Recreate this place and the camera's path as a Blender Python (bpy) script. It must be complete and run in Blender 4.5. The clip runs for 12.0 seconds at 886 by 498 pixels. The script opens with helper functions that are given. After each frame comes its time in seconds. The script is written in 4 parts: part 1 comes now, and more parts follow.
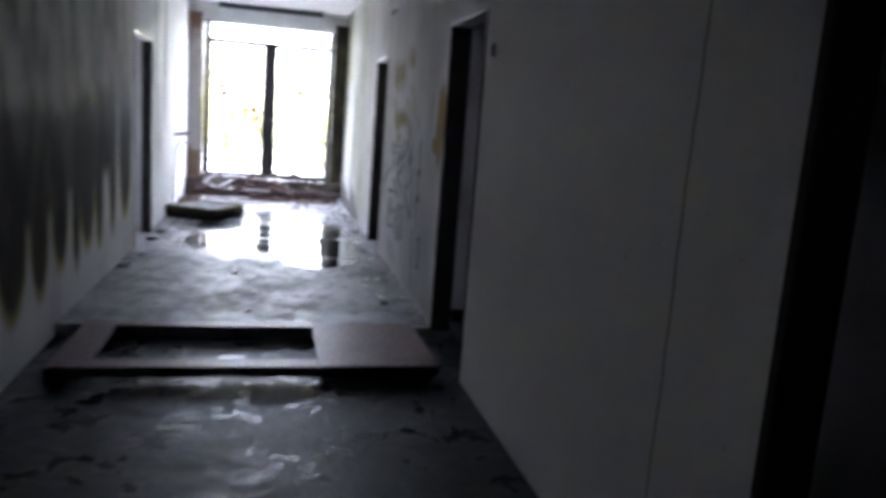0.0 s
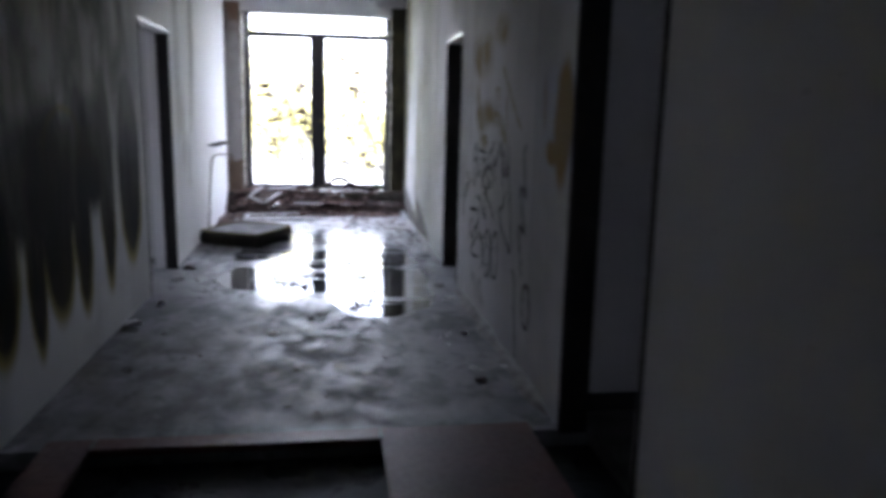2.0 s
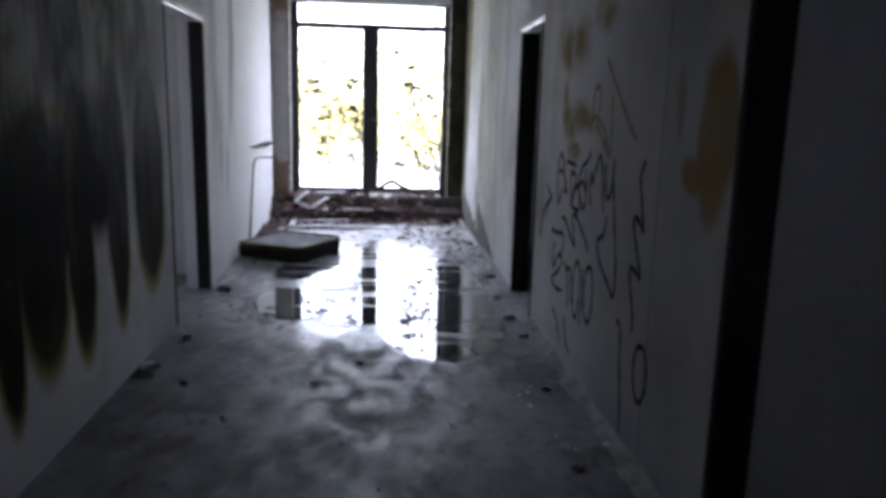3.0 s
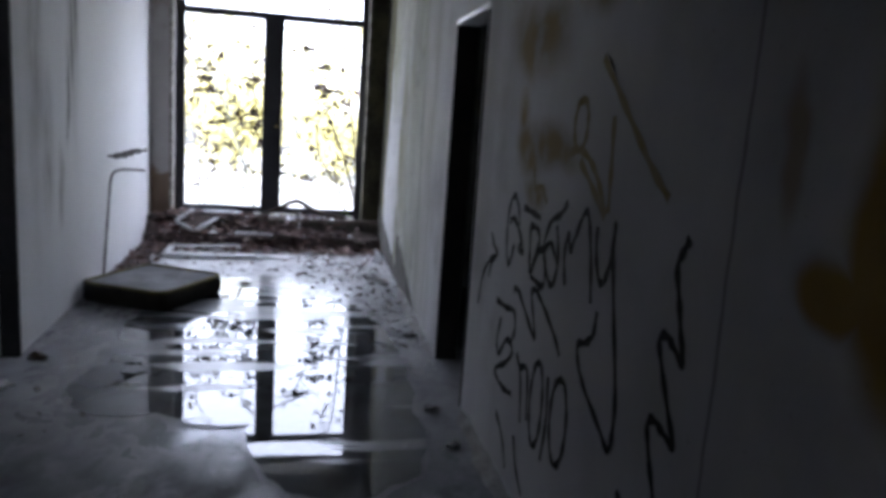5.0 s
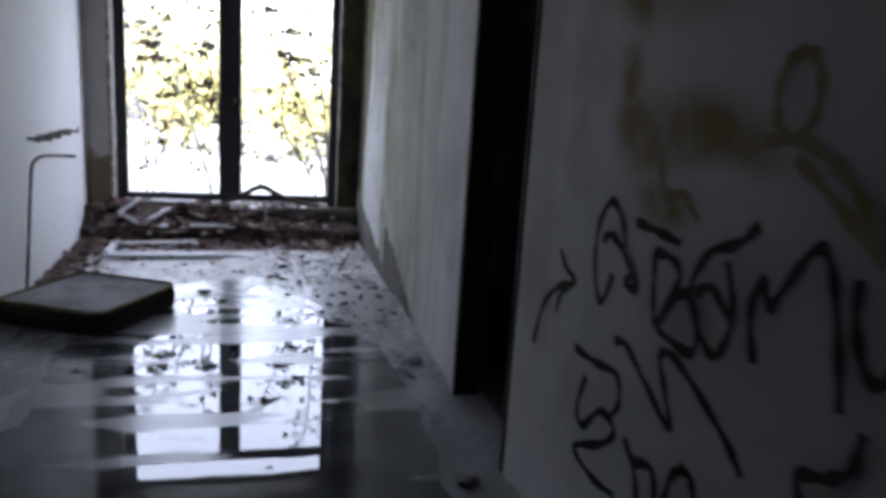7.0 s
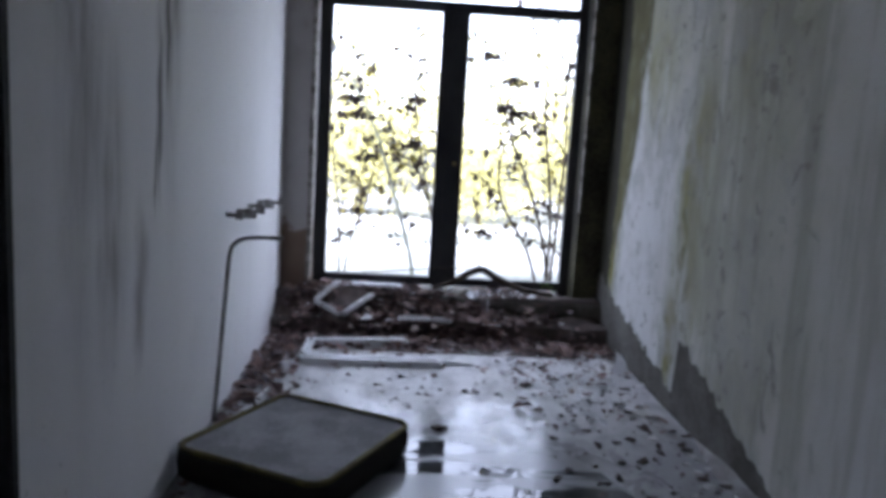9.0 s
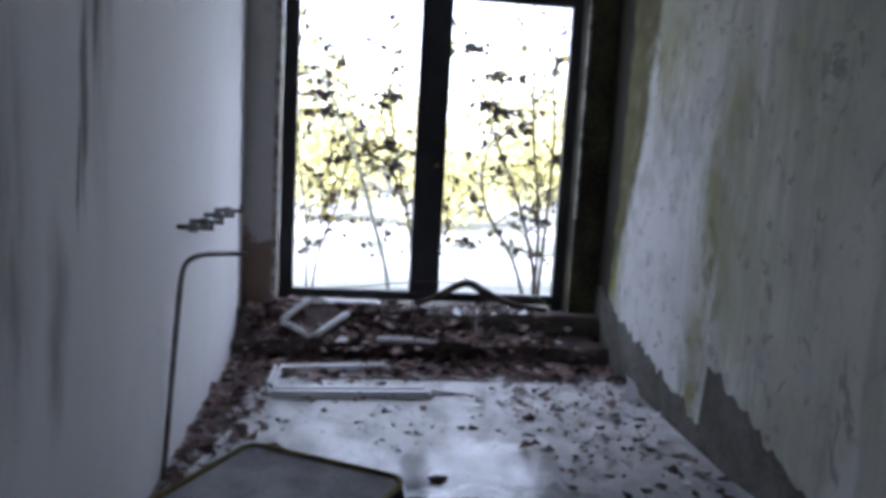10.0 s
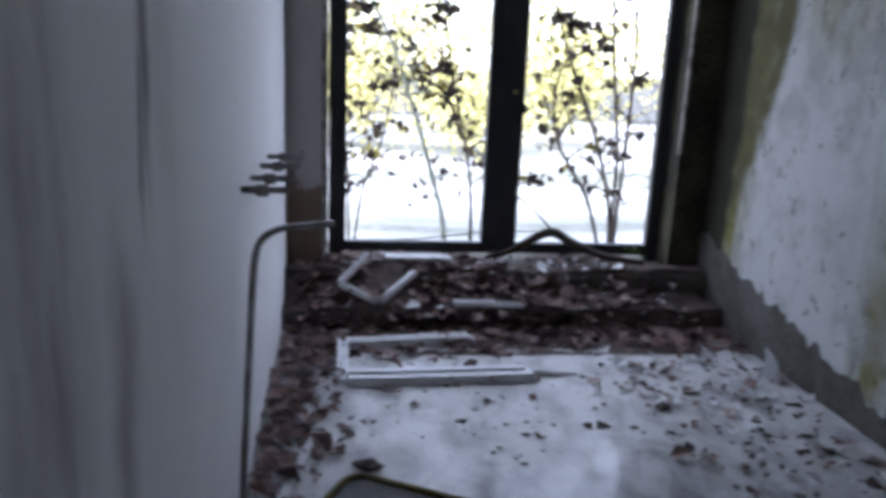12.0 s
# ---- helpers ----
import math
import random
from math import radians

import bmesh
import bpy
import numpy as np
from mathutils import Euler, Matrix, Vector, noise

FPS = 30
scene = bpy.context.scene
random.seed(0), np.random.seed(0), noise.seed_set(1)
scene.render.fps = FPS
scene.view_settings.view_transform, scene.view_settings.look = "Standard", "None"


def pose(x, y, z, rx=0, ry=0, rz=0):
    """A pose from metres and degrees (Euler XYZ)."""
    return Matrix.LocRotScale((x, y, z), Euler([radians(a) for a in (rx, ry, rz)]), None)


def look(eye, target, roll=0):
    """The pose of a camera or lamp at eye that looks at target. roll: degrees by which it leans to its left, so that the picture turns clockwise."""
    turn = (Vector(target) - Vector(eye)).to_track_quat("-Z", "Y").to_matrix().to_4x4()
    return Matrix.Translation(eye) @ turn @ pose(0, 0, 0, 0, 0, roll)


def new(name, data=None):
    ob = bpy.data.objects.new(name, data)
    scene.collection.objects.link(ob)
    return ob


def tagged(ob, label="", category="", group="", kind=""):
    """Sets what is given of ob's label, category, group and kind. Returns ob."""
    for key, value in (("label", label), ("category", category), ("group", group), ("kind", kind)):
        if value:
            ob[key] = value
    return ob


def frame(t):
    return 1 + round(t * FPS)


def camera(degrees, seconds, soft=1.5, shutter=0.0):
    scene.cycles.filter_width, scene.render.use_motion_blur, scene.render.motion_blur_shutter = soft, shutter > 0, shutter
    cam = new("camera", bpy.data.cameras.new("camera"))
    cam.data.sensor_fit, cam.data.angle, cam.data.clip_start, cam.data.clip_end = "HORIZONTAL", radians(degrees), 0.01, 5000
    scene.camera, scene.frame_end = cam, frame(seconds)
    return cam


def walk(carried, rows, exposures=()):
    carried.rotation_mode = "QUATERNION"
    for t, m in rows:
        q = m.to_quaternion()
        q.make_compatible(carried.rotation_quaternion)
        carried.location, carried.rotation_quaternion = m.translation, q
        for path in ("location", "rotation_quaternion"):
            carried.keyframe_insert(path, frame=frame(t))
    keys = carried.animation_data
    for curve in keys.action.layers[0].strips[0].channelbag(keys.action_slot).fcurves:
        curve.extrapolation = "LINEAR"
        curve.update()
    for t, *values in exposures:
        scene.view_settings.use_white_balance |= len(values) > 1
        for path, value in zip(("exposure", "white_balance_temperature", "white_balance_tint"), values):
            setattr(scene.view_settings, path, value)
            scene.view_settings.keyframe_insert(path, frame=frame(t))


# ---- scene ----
cam = camera(62.2, 12.0, soft=4.2, shutter=0.5)
PATH = [
    (0, (0.208, -1.016, 1.397), (0.663, 0.902, 1.063), 4.3),
    (0.5, (0.279, -0.578, 1.43), (0.889, 1.295, 1.09), 2.9),
    (1, (0.341, -0.143, 1.454), (0.906, 1.746, 1.114), 2.4),
    (1.5, (0.327, 0.306, 1.43), (0.869, 2.201, 1.089), 2.8),
    (2, (0.283, 0.747, 1.419), (0.58, 2.691, 1.055), 1.3),
    (2.5, (0.258, 1.209, 1.436), (0.428, 3.165, 1.059), 2.4),
    (3, (0.247, 1.685, 1.457), (0.415, 3.642, 1.077), 1.5),
    (5, (0.458, 3.101, 1.492), (0.836, 5.033, 1.141), 4.0),
    (5.5, (0.623, 3.279, 1.486), (0.997, 5.213, 1.138), 3.7),
    (6, (0.659, 3.406, 1.443), (1.048, 5.333, 1.079), 4.3),
    (6.5, (0.525, 3.772, 1.444), (1.007, 5.678, 1.079), 4.4),
    (7, (0.359, 4.152, 1.466), (0.847, 6.046, 1.049), 3.6),
    (7.5, (0.263, 4.678, 1.458), (0.516, 6.613, 1.018), 4.1),
    (9.3, (-0.293, 6.013, 1.385), (-0.191, 7.993, 1.122), 3.5),
    (9.5, (-0.317, 6.147, 1.362), (-0.219, 8.127, 1.101), 3.6),
    (10, (-0.352, 6.412, 1.372), (-0.136, 8.383, 1.108), 3.2),
    (10.5, (-0.362, 6.688, 1.362), (-0.129, 8.652, 1.062), 3.0),
    (11, (-0.429, 6.895, 1.328), (-0.181, 8.843, 0.949), 3.2),
    (11.5, (-0.602, 7.122, 1.357), (-0.272, 9.044, 0.913), 3.6),
    (12, (-0.781, 7.271, 1.385), (-0.541, 9.198, 0.908), 2.5),
]
EXPOSURES = [(0.0, 4.8, 5700, 20), (0.5, 4.58, 5700, 20), (1.0, 4.35, 5700, 20), (2.0, 4.0, 5700, 20), (3.0, 3.75, 5700, 20), (5.0, 3.25, 5650, 19), (6.0, 3.2, 5650, 19), (7.5, 3.0, 5620, 19), (9.5, 2.7, 5450, 19), (12.0, 2.53, 5400, 19)]
walk(cam, [(t, look(eye, target, roll)) for t, eye, target, roll in PATH], EXPOSURES)

# ---- world, sun, exposure ----
world = bpy.data.worlds.new("world")
scene.world = world
world.use_nodes = True
wnt = world.node_tree
sky = wnt.nodes.new("ShaderNodeTexSky")
sky.sky_type = "NISHITA"
sky.sun_disc = False
sky.sun_elevation = radians(42)
sky.sun_rotation = radians(200)
sky.air_density, sky.dust_density, sky.ozone_density = 1.4, 1.0, 1.0
cloud = wnt.nodes.new("ShaderNodeMix")
cloud.data_type = "RGBA"
cloud.inputs[0].default_value = 0.75
cloud.inputs[7].default_value = (5.6, 5.6, 5.7, 1)
wnt.links.new(sky.outputs["Color"], cloud.inputs[6])
wnt.links.new(cloud.outputs[2], wnt.nodes["Background"].inputs["Color"])
wnt.nodes["Background"].inputs["Strength"].default_value = 0.15
sun = new("sun", bpy.data.lights.new("sun", "SUN"))
sun.data.energy, sun.data.angle, sun.data.color = 1.5, radians(12), (1.0, 0.97, 0.92)
sun.matrix_world = look((0, 0, 30), (10.0, 27.0, 0))


# ---- node helpers ----
def nodes_of(name):
    m = bpy.data.materials.new(name)
    m.use_nodes = True
    return m, m.node_tree, m.node_tree.nodes["Principled BSDF"]


def put(nt, socket, value):
    if isinstance(value, bpy.types.NodeSocket):
        nt.links.new(value, socket)
    else:
        socket.default_value = value


def coords(nt):
    return nt.nodes.new("ShaderNodeTexCoord").outputs["Object"]


def noise_tex(nt, vec, scale, detail=4.0, rough=0.55, distort=0.0):
    n = nt.nodes.new("ShaderNodeTexNoise")
    put(nt, n.inputs["Vector"], vec)
    n.inputs["Scale"].default_value = scale
    n.inputs["Detail"].default_value = detail
    n.inputs["Roughness"].default_value = rough
    n.inputs["Distortion"].default_value = distort
    return n.outputs["Fac"]


def stretch(nt, vec, sx, sy, sz, loc=(0, 0, 0)):
    n = nt.nodes.new("ShaderNodeMapping")
    put(nt, n.inputs["Vector"], vec)
    n.inputs["Scale"].default_value = (sx, sy, sz)
    n.inputs["Location"].default_value = loc
    return n.outputs["Vector"]


def remap(nt, v, a, b, c=0.0, d=1.0, smooth=True):
    n = nt.nodes.new("ShaderNodeMapRange")
    n.interpolation_type = "SMOOTHSTEP" if smooth else "LINEAR"
    put(nt, n.inputs["Value"], v)
    for key, value in (("From Min", a), ("From Max", b), ("To Min", c), ("To Max", d)):
        put(nt, n.inputs[key], value)
    return n.outputs["Result"]


def calc(nt, op, a, b=0.0):
    n = nt.nodes.new("ShaderNodeMath")
    n.operation = op
    put(nt, n.inputs[0], a)
    put(nt, n.inputs[1], b)
    return n.outputs[0]


def blend(nt, fac, a, b):
    n = nt.nodes.new("ShaderNodeMix")
    n.data_type = "RGBA"
    put(nt, n.inputs[0], fac)
    put(nt, n.inputs[6], (*a, 1) if isinstance(a, tuple) else a)
    put(nt, n.inputs[7], (*b, 1) if isinstance(b, tuple) else b)
    return n.outputs[2]


def bump(nt, bsdf, height, strength=0.3, distance=0.01):
    n = nt.nodes.new("ShaderNodeBump")
    n.inputs["Strength"].default_value = strength
    n.inputs["Distance"].default_value = distance
    put(nt, n.inputs["Height"], height)
    nt.links.new(n.outputs["Normal"], bsdf.inputs["Normal"])


def plain(name, colour, dark, rough=0.6, scale=8.0, metal=0.0, relief=0.2):
    """A paint, plastic, wood or metal with patches, grain and a fine relief."""
    m, nt, b = nodes_of(name)
    c = coords(nt)
    big = noise_tex(nt, c, scale)
    fine = noise_tex(nt, c, scale * 12)
    f = calc(nt, "ADD", calc(nt, "MULTIPLY", big, 0.7), calc(nt, "MULTIPLY", fine, 0.3))
    put(nt, b.inputs["Base Color"], blend(nt, remap(nt, f, 0.35, 0.65), colour, dark))
    put(nt, b.inputs["Roughness"], remap(nt, fine, 0.3, 0.7, rough - 0.1, min(1.0, rough + 0.12)))
    b.inputs["Metallic"].default_value = metal
    bump(nt, b, f, relief, 0.004)
    return m


def oval(nt, vec, cy, cz, ry, rz, soft=0.2, flat=False):
    """A soft oval on a wall that runs along y, or (flat) on the floor, with x for z: 1 inside, 0 outside."""
    n = nt.nodes.new("ShaderNodeMapping")
    n.vector_type = "POINT"
    put(nt, n.inputs["Vector"], vec)
    n.inputs["Scale"].default_value = (1 / rz, 1 / ry, 0) if flat else (0, 1 / ry, 1 / rz)
    n.inputs["Location"].default_value = (-cz / rz, -cy / ry, 0) if flat else (0, -cy / ry, -cz / rz)
    d = nt.nodes.new("ShaderNodeVectorMath")
    d.operation = "LENGTH"
    nt.links.new(n.outputs["Vector"], d.inputs[0])
    return remap(nt, d.outputs["Value"], 1 + soft, 1 - soft, 0.0, 1.0)


def wobbled(nt, vec, scale, amount):
    n = nt.nodes.new("ShaderNodeTexNoise")
    put(nt, n.inputs["Vector"], vec)
    n.inputs["Scale"].default_value = scale
    n.inputs["Detail"].default_value = 3.0
    s = nt.nodes.new("ShaderNodeVectorMath")
    s.operation = "MULTIPLY_ADD"
    nt.links.new(n.outputs["Color"], s.inputs[0])
    s.inputs[1].default_value = (amount, amount, amount)
    s.inputs[2].default_value = (-amount / 2, -amount / 2, -amount / 2)
    a = nt.nodes.new("ShaderNodeVectorMath")
    put(nt, a.inputs[0], vec)
    nt.links.new(s.outputs[0], a.inputs[1])
    return a.outputs[0]


def most(nt, values):
    out = values[0]
    for v in values[1:]:
        out = calc(nt, "MAXIMUM", out, v)
    return out


# ---- materials ----
def wall_paint(name, sooty=False, mossy=False):
    """Old white wall paint: damp streaks, rubbed patches, hairline relief, and what was sprayed on it."""
    m, nt, b = nodes_of(name)
    c = coords(nt)
    streak = noise_tex(nt, stretch(nt, c, 1.0, 1.3, 0.16), 1.2, 4, 0.45, 0.8)
    patch = noise_tex(nt, c, 1.1, 5, 0.6)
    grain = noise_tex(nt, c, 60, 3)
    col = blend(nt, remap(nt, streak, 0.42, 0.8), (0.65, 0.65, 0.65), (0.47, 0.47, 0.465))
    col = blend(nt, remap(nt, patch, 0.52, 0.75, 0.0, 0.75), col, (0.36, 0.355, 0.34))
    run = along(nt, wobbled(nt, c, 1.5, 0.6))
    # paint whitened below y 3.9, making up in colour for light missing there
    col = blend(nt, remap(nt, run, 3.9, 3.3, 0.0, 0.85), col, (0.82, 0.82, 0.82))
    if sooty:
        # cleaner white paint past the doorway, lightened further for window light
        col = blend(nt, remap(nt, run, 6.2, 7.4, 0.0, 0.7), col, (0.84, 0.84, 0.845))
    if mossy:
        col = blend(nt, remap(nt, run, 9.2, 10.2, 0.0, 0.6), col, (0.46, 0.465, 0.465))
        # stretch from y 3.5 to 5.9 greyed to dim it: shade put into the paint
        greyed = calc(nt, "MULTIPLY", remap(nt, run, 3.5, 4.3), remap(nt, run, 5.9, 4.7))
        col = blend(nt, calc(nt, "MULTIPLY", greyed, remap(nt, patch, 0.35, 0.6, 0.55, 0.8)), col, (0.30, 0.30, 0.31))
    w = wobbled(nt, c, 2.2, 0.22)
    if sooty:
        # large sprayed letters, black lobes with a thin yellow rim, smoke above them, and thin dark runs
        lobes = [(6.04, 1.02, 0.27, 0.61), (5.51, 1.00, 0.15, 0.66), (5.03, 0.92, 0.15, 0.61), (4.66, 0.90, 0.22, 0.55), (4.35, 0.80, 0.11, 0.53),
                 (3.97, 0.82, 0.19, 0.48), (3.54, 0.75, 0.16, 0.50), (3.08, 0.72, 0.22, 0.47), (2.60, 0.76, 0.20, 0.45)]
        body = [(4.55, 1.05, 0.75, 0.32), (3.40, 1.00, 0.95, 0.33), (5.28, 1.16, 0.36, 0.34), (2.4, 1.05, 0.6, 0.35)]
        near = wobbled(nt, c, 3.5, 0.07)
        smoke = most(nt, [oval(nt, w, 4.6, 1.85, 1.75, 1.0, 0.35), oval(nt, w, 3.0, 1.6, 1.4, 1.2, 0.4)])
        ink = most(nt, [oval(nt, near, *q, 0.10) for q in lobes] + [oval(nt, near, *q, 0.25) for q in body])
        rim = most(nt, [oval(nt, near, q[0], q[1] - 0.03, q[2] * 1.16, q[3] * 1.07, 0.09) for q in lobes])
        ink = calc(nt, "MULTIPLY", ink, remap(nt, wall_height(nt, near), 1.7, 0.95, 0.5, 1.0))
        sheen = remap(nt, ink, 0.0, 1.0, 0.2, 0.03)
        arcs = calc(nt, "SUBTRACT", oval(nt, near, 4.80, 1.20, 0.28, 0.22, 0.08), oval(nt, near, 4.80, 1.18, 0.25, 0.20, 0.08))
        curtain = noise_tex(nt, stretch(nt, c, 1, 1.5, 0.5), 2.8, 6, 0.62, 0.4)
        smoky = blend(nt, remap(nt, curtain, 0.36, 0.66), (0.055, 0.054, 0.047), (0.30, 0.295, 0.265))
        col = blend(nt, calc(nt, "MULTIPLY", smoke, remap(nt, curtain, 0.3, 0.7, 0.95, 0.78)), col, smoky)
        col = blend(nt, calc(nt, "MULTIPLY", rim, remap(nt, wall_height(nt, c), 1.0, 0.55, 0.0, 0.9)), col, (0.26, 0.21, 0.035))
        col = blend(nt, calc(nt, "MULTIPLY", calc(nt, "MAXIMUM", arcs, 0.0), 0.5), col, (0.26, 0.22, 0.06))
        col = blend(nt, calc(nt, "MULTIPLY", ink, remap(nt, curtain, 0.40, 0.68, 0.98, 0.85)), col, (0.012, 0.013, 0.016))
        runs = most(nt, [oval(nt, w, 8.64, 2.1, 0.10, 0.75, 0.85), oval(nt, w, 8.30, 0.86, 0.05, 0.22, 0.8), oval(nt, w, 8.05, 1.15, 0.10, 0.35, 0.9), oval(nt, w, 7.85, 2.0, 0.12, 0.9, 0.9)])
        col = blend(nt, calc(nt, "MULTIPLY", runs, remap(nt, noise_tex(nt, stretch(nt, c, 1, 4.0, 0.6), 4.0, 5, 0.65), 0.3, 0.7, 0.25, 0.75)), col, (0.20, 0.19, 0.18))
        tear = wobbled(nt, c, 4.0, 0.09)
        tears = most(nt, [oval(nt, tear, 8.60, 1.85, 0.022, 0.30, 0.5), oval(nt, tear, 8.51, 1.48, 0.028, 0.26, 0.5), oval(nt, tear, 8.47, 1.28, 0.012, 0.14, 0.5), oval(nt, tear, 8.70, 2.2, 0.03, 0.35, 0.5)])
        col = blend(nt, calc(nt, "MULTIPLY", tears, 0.8), col, (0.085, 0.08, 0.075))
    if mossy:
        blots = most(nt, [oval(nt, w, 5.85, 1.80, 0.32, 0.13, 0.6), oval(nt, w, 5.60, 1.42, 0.27, 0.075, 0.6), oval(nt, w, 5.88, 1.37, 0.14, 0.10, 0.6),
                          oval(nt, w, 5.76, 1.22, 0.12, 0.055, 0.6), oval(nt, w, 5.95, 1.52, 0.07, 0.10, 0.6), oval(nt, w, 5.25, 1.95, 0.16, 0.09, 0.6)])
        big = most(nt, [oval(nt, w, 3.97, 1.40, 0.15, 0.29, 0.2), oval(nt, w, 4.13, 1.26, 0.10, 0.08, 0.3)])
        faint = oval(nt, w, 4.28, 1.5, 0.03, 0.14, 0.5)
        col = blend(nt, calc(nt, "MULTIPLY", blots, remap(nt, noise_tex(nt, c, 5.0, 4), 0.35, 0.6, 0.35, 0.9)), col, (0.25, 0.175, 0.04))
        col = blend(nt, calc(nt, "MULTIPLY", big, 0.92), col, (0.27, 0.165, 0.015))
        col = blend(nt, calc(nt, "MULTIPLY", faint, 0.5), col, (0.22, 0.14, 0.03))
        greens = most(nt, [oval(nt, w, 9.66, 1.2, 0.22, 1.0, 0.5), oval(nt, w, 11.08, 1.5, 0.16, 1.5, 0.4), oval(nt, w, 9.0, 1.8, 0.42, 1.0, 0.6),
                           oval(nt, w, 8.9, 0.7, 0.25, 0.5, 0.6), oval(nt, w, 10.4, 2.2, 0.4, 0.6, 0.6), oval(nt, w, 9.4, 0.45, 0.45, 0.4, 0.5), oval(nt, w, 9.35, 0.95, 0.35, 0.7, 0.7), oval(nt, w, 9.85, 0.35, 0.12, 0.3, 0.6), oval(nt, w, 10.85, 2.3, 0.12, 0.7, 0.6)])
        moss = calc(nt, "MULTIPLY", greens, remap(nt, noise_tex(nt, stretch(nt, c, 1, 1.5, 0.45), 3.2, 6, 0.6), 0.30, 0.54, 0.2, 1.0))
        col = blend(nt, moss, col, (0.19, 0.185, 0.06))
        tufts = calc(nt, "MULTIPLY", greens, remap(nt, noise_tex(nt, stretch(nt, c, 1, 1.2, 0.8), 9.0, 5, 0.65), 0.5, 0.62, 0.0, 0.8))
        col = blend(nt, tufts, col, (0.095, 0.10, 0.025))
        dull = calc(nt, "MULTIPLY", most(nt, [oval(nt, w, 8.8, 1.2, 0.75, 1.7, 0.5), oval(nt, w, 9.6, 2.4, 1.2, 0.7, 0.6)]), remap(nt, patch, 0.3, 0.6, 0.45, 0.9))
        col = blend(nt, dull, col, (0.46, 0.465, 0.41))
        flakes = calc(nt, "MULTIPLY", remap(nt, along(nt, c), 8.4, 9.0), remap(nt, noise_tex(nt, stretch(nt, c, 1, 1.6, 1), 11, 3, 0.5), 0.64, 0.68, 0.0, 0.7))
        col = blend(nt, flakes, col, (0.17, 0.165, 0.15))
        dirt = calc(nt, "MULTIPLY", remap(nt, along(nt, c), 8.0, 9.2), remap(nt, noise_tex(nt, c, 3.4, 6, 0.65), 0.46, 0.66, 0.0, 0.7))
        col = blend(nt, dirt, col, (0.33, 0.33, 0.315))
        stained = calc(nt, "MULTIPLY", calc(nt, "MULTIPLY", remap(nt, along(nt, c), 7.6, 8.3), remap(nt, along(nt, wobbled(nt, c, 3.0, 0.3)), 10.2, 9.8)),
                       remap(nt, noise_tex(nt, stretch(nt, c, 1, 3.2, 0.28), 2.6, 6, 0.65), 0.46, 0.62, 0.0, 0.5))
        col = blend(nt, stained, col, (0.26, 0.262, 0.20))
        scuffs = calc(nt, "MULTIPLY", remap(nt, along(nt, c), 8.0, 8.8), remap(nt, noise_tex(nt, stretch(nt, c, 1, 1.0, 0.7), 6.5, 7, 0.7, 0.8), 0.60, 0.64, 0.0, 0.75))
        col = blend(nt, scuffs, col, (0.19, 0.188, 0.165))
        ragged = wobbled(nt, wobbled(nt, c, 2.5, 0.16), 9.0, 0.07)
        olive = calc(nt, "MULTIPLY", oval(nt, ragged, 11.5, 2.5, 0.82, 2.1, 0.05), remap(nt, noise_tex(nt, c, 7.0, 5, 0.65), 0.3, 0.55, 0.75, 1.0))
        col = blend(nt, olive, col, blend(nt, noise_tex(nt, c, 5.0, 5), (0.13, 0.125, 0.05), (0.045, 0.042, 0.02)))
        mould = oval(nt, ragged, 11.5, 1.6, 0.40, 2.6, 0.10)
        col = blend(nt, mould, col, blend(nt, noise_tex(nt, c, 6.0, 5), (0.010, 0.009, 0.006), (0.032, 0.030, 0.016)))
    if mossy:
        cracks = most(nt, [oval(nt, wobbled(nt, c, 6.0, 0.03), 0.80, 1.3, 0.007, 1.7, 0.4), oval(nt, wobbled(nt, c, 6.0, 0.03), 4.43, 1.3, 0.006, 1.6, 0.4)])
        col = blend(nt, calc(nt, "MULTIPLY", cracks, 0.55), col, (0.06, 0.06, 0.06))
    specks = remap(nt, noise_tex(nt, c, 26, 2), 0.70, 0.76, 0.0, 0.3)
    col = blend(nt, specks, col, (0.13, 0.125, 0.11))
    put(nt, b.inputs["Base Color"], col)
    b.inputs["Roughness"].default_value = 0.78 if sooty else 0.85
    put(nt, b.inputs["Specular IOR Level"], sheen if sooty else 0.25)
    bump(nt, b, calc(nt, "ADD", calc(nt, "MULTIPLY", patch, 1.0), calc(nt, "MULTIPLY", grain, 0.15)), 0.35, 0.02)
    return m


def wall_height(nt, c):
    s = nt.nodes.new("ShaderNodeSeparateXYZ")
    put(nt, s.inputs[0], c)
    return s.outputs["Z"]


def along(nt, c):
    s = nt.nodes.new("ShaderNodeSeparateXYZ")
    put(nt, s.inputs[0], c)
    return s.outputs["Y"]


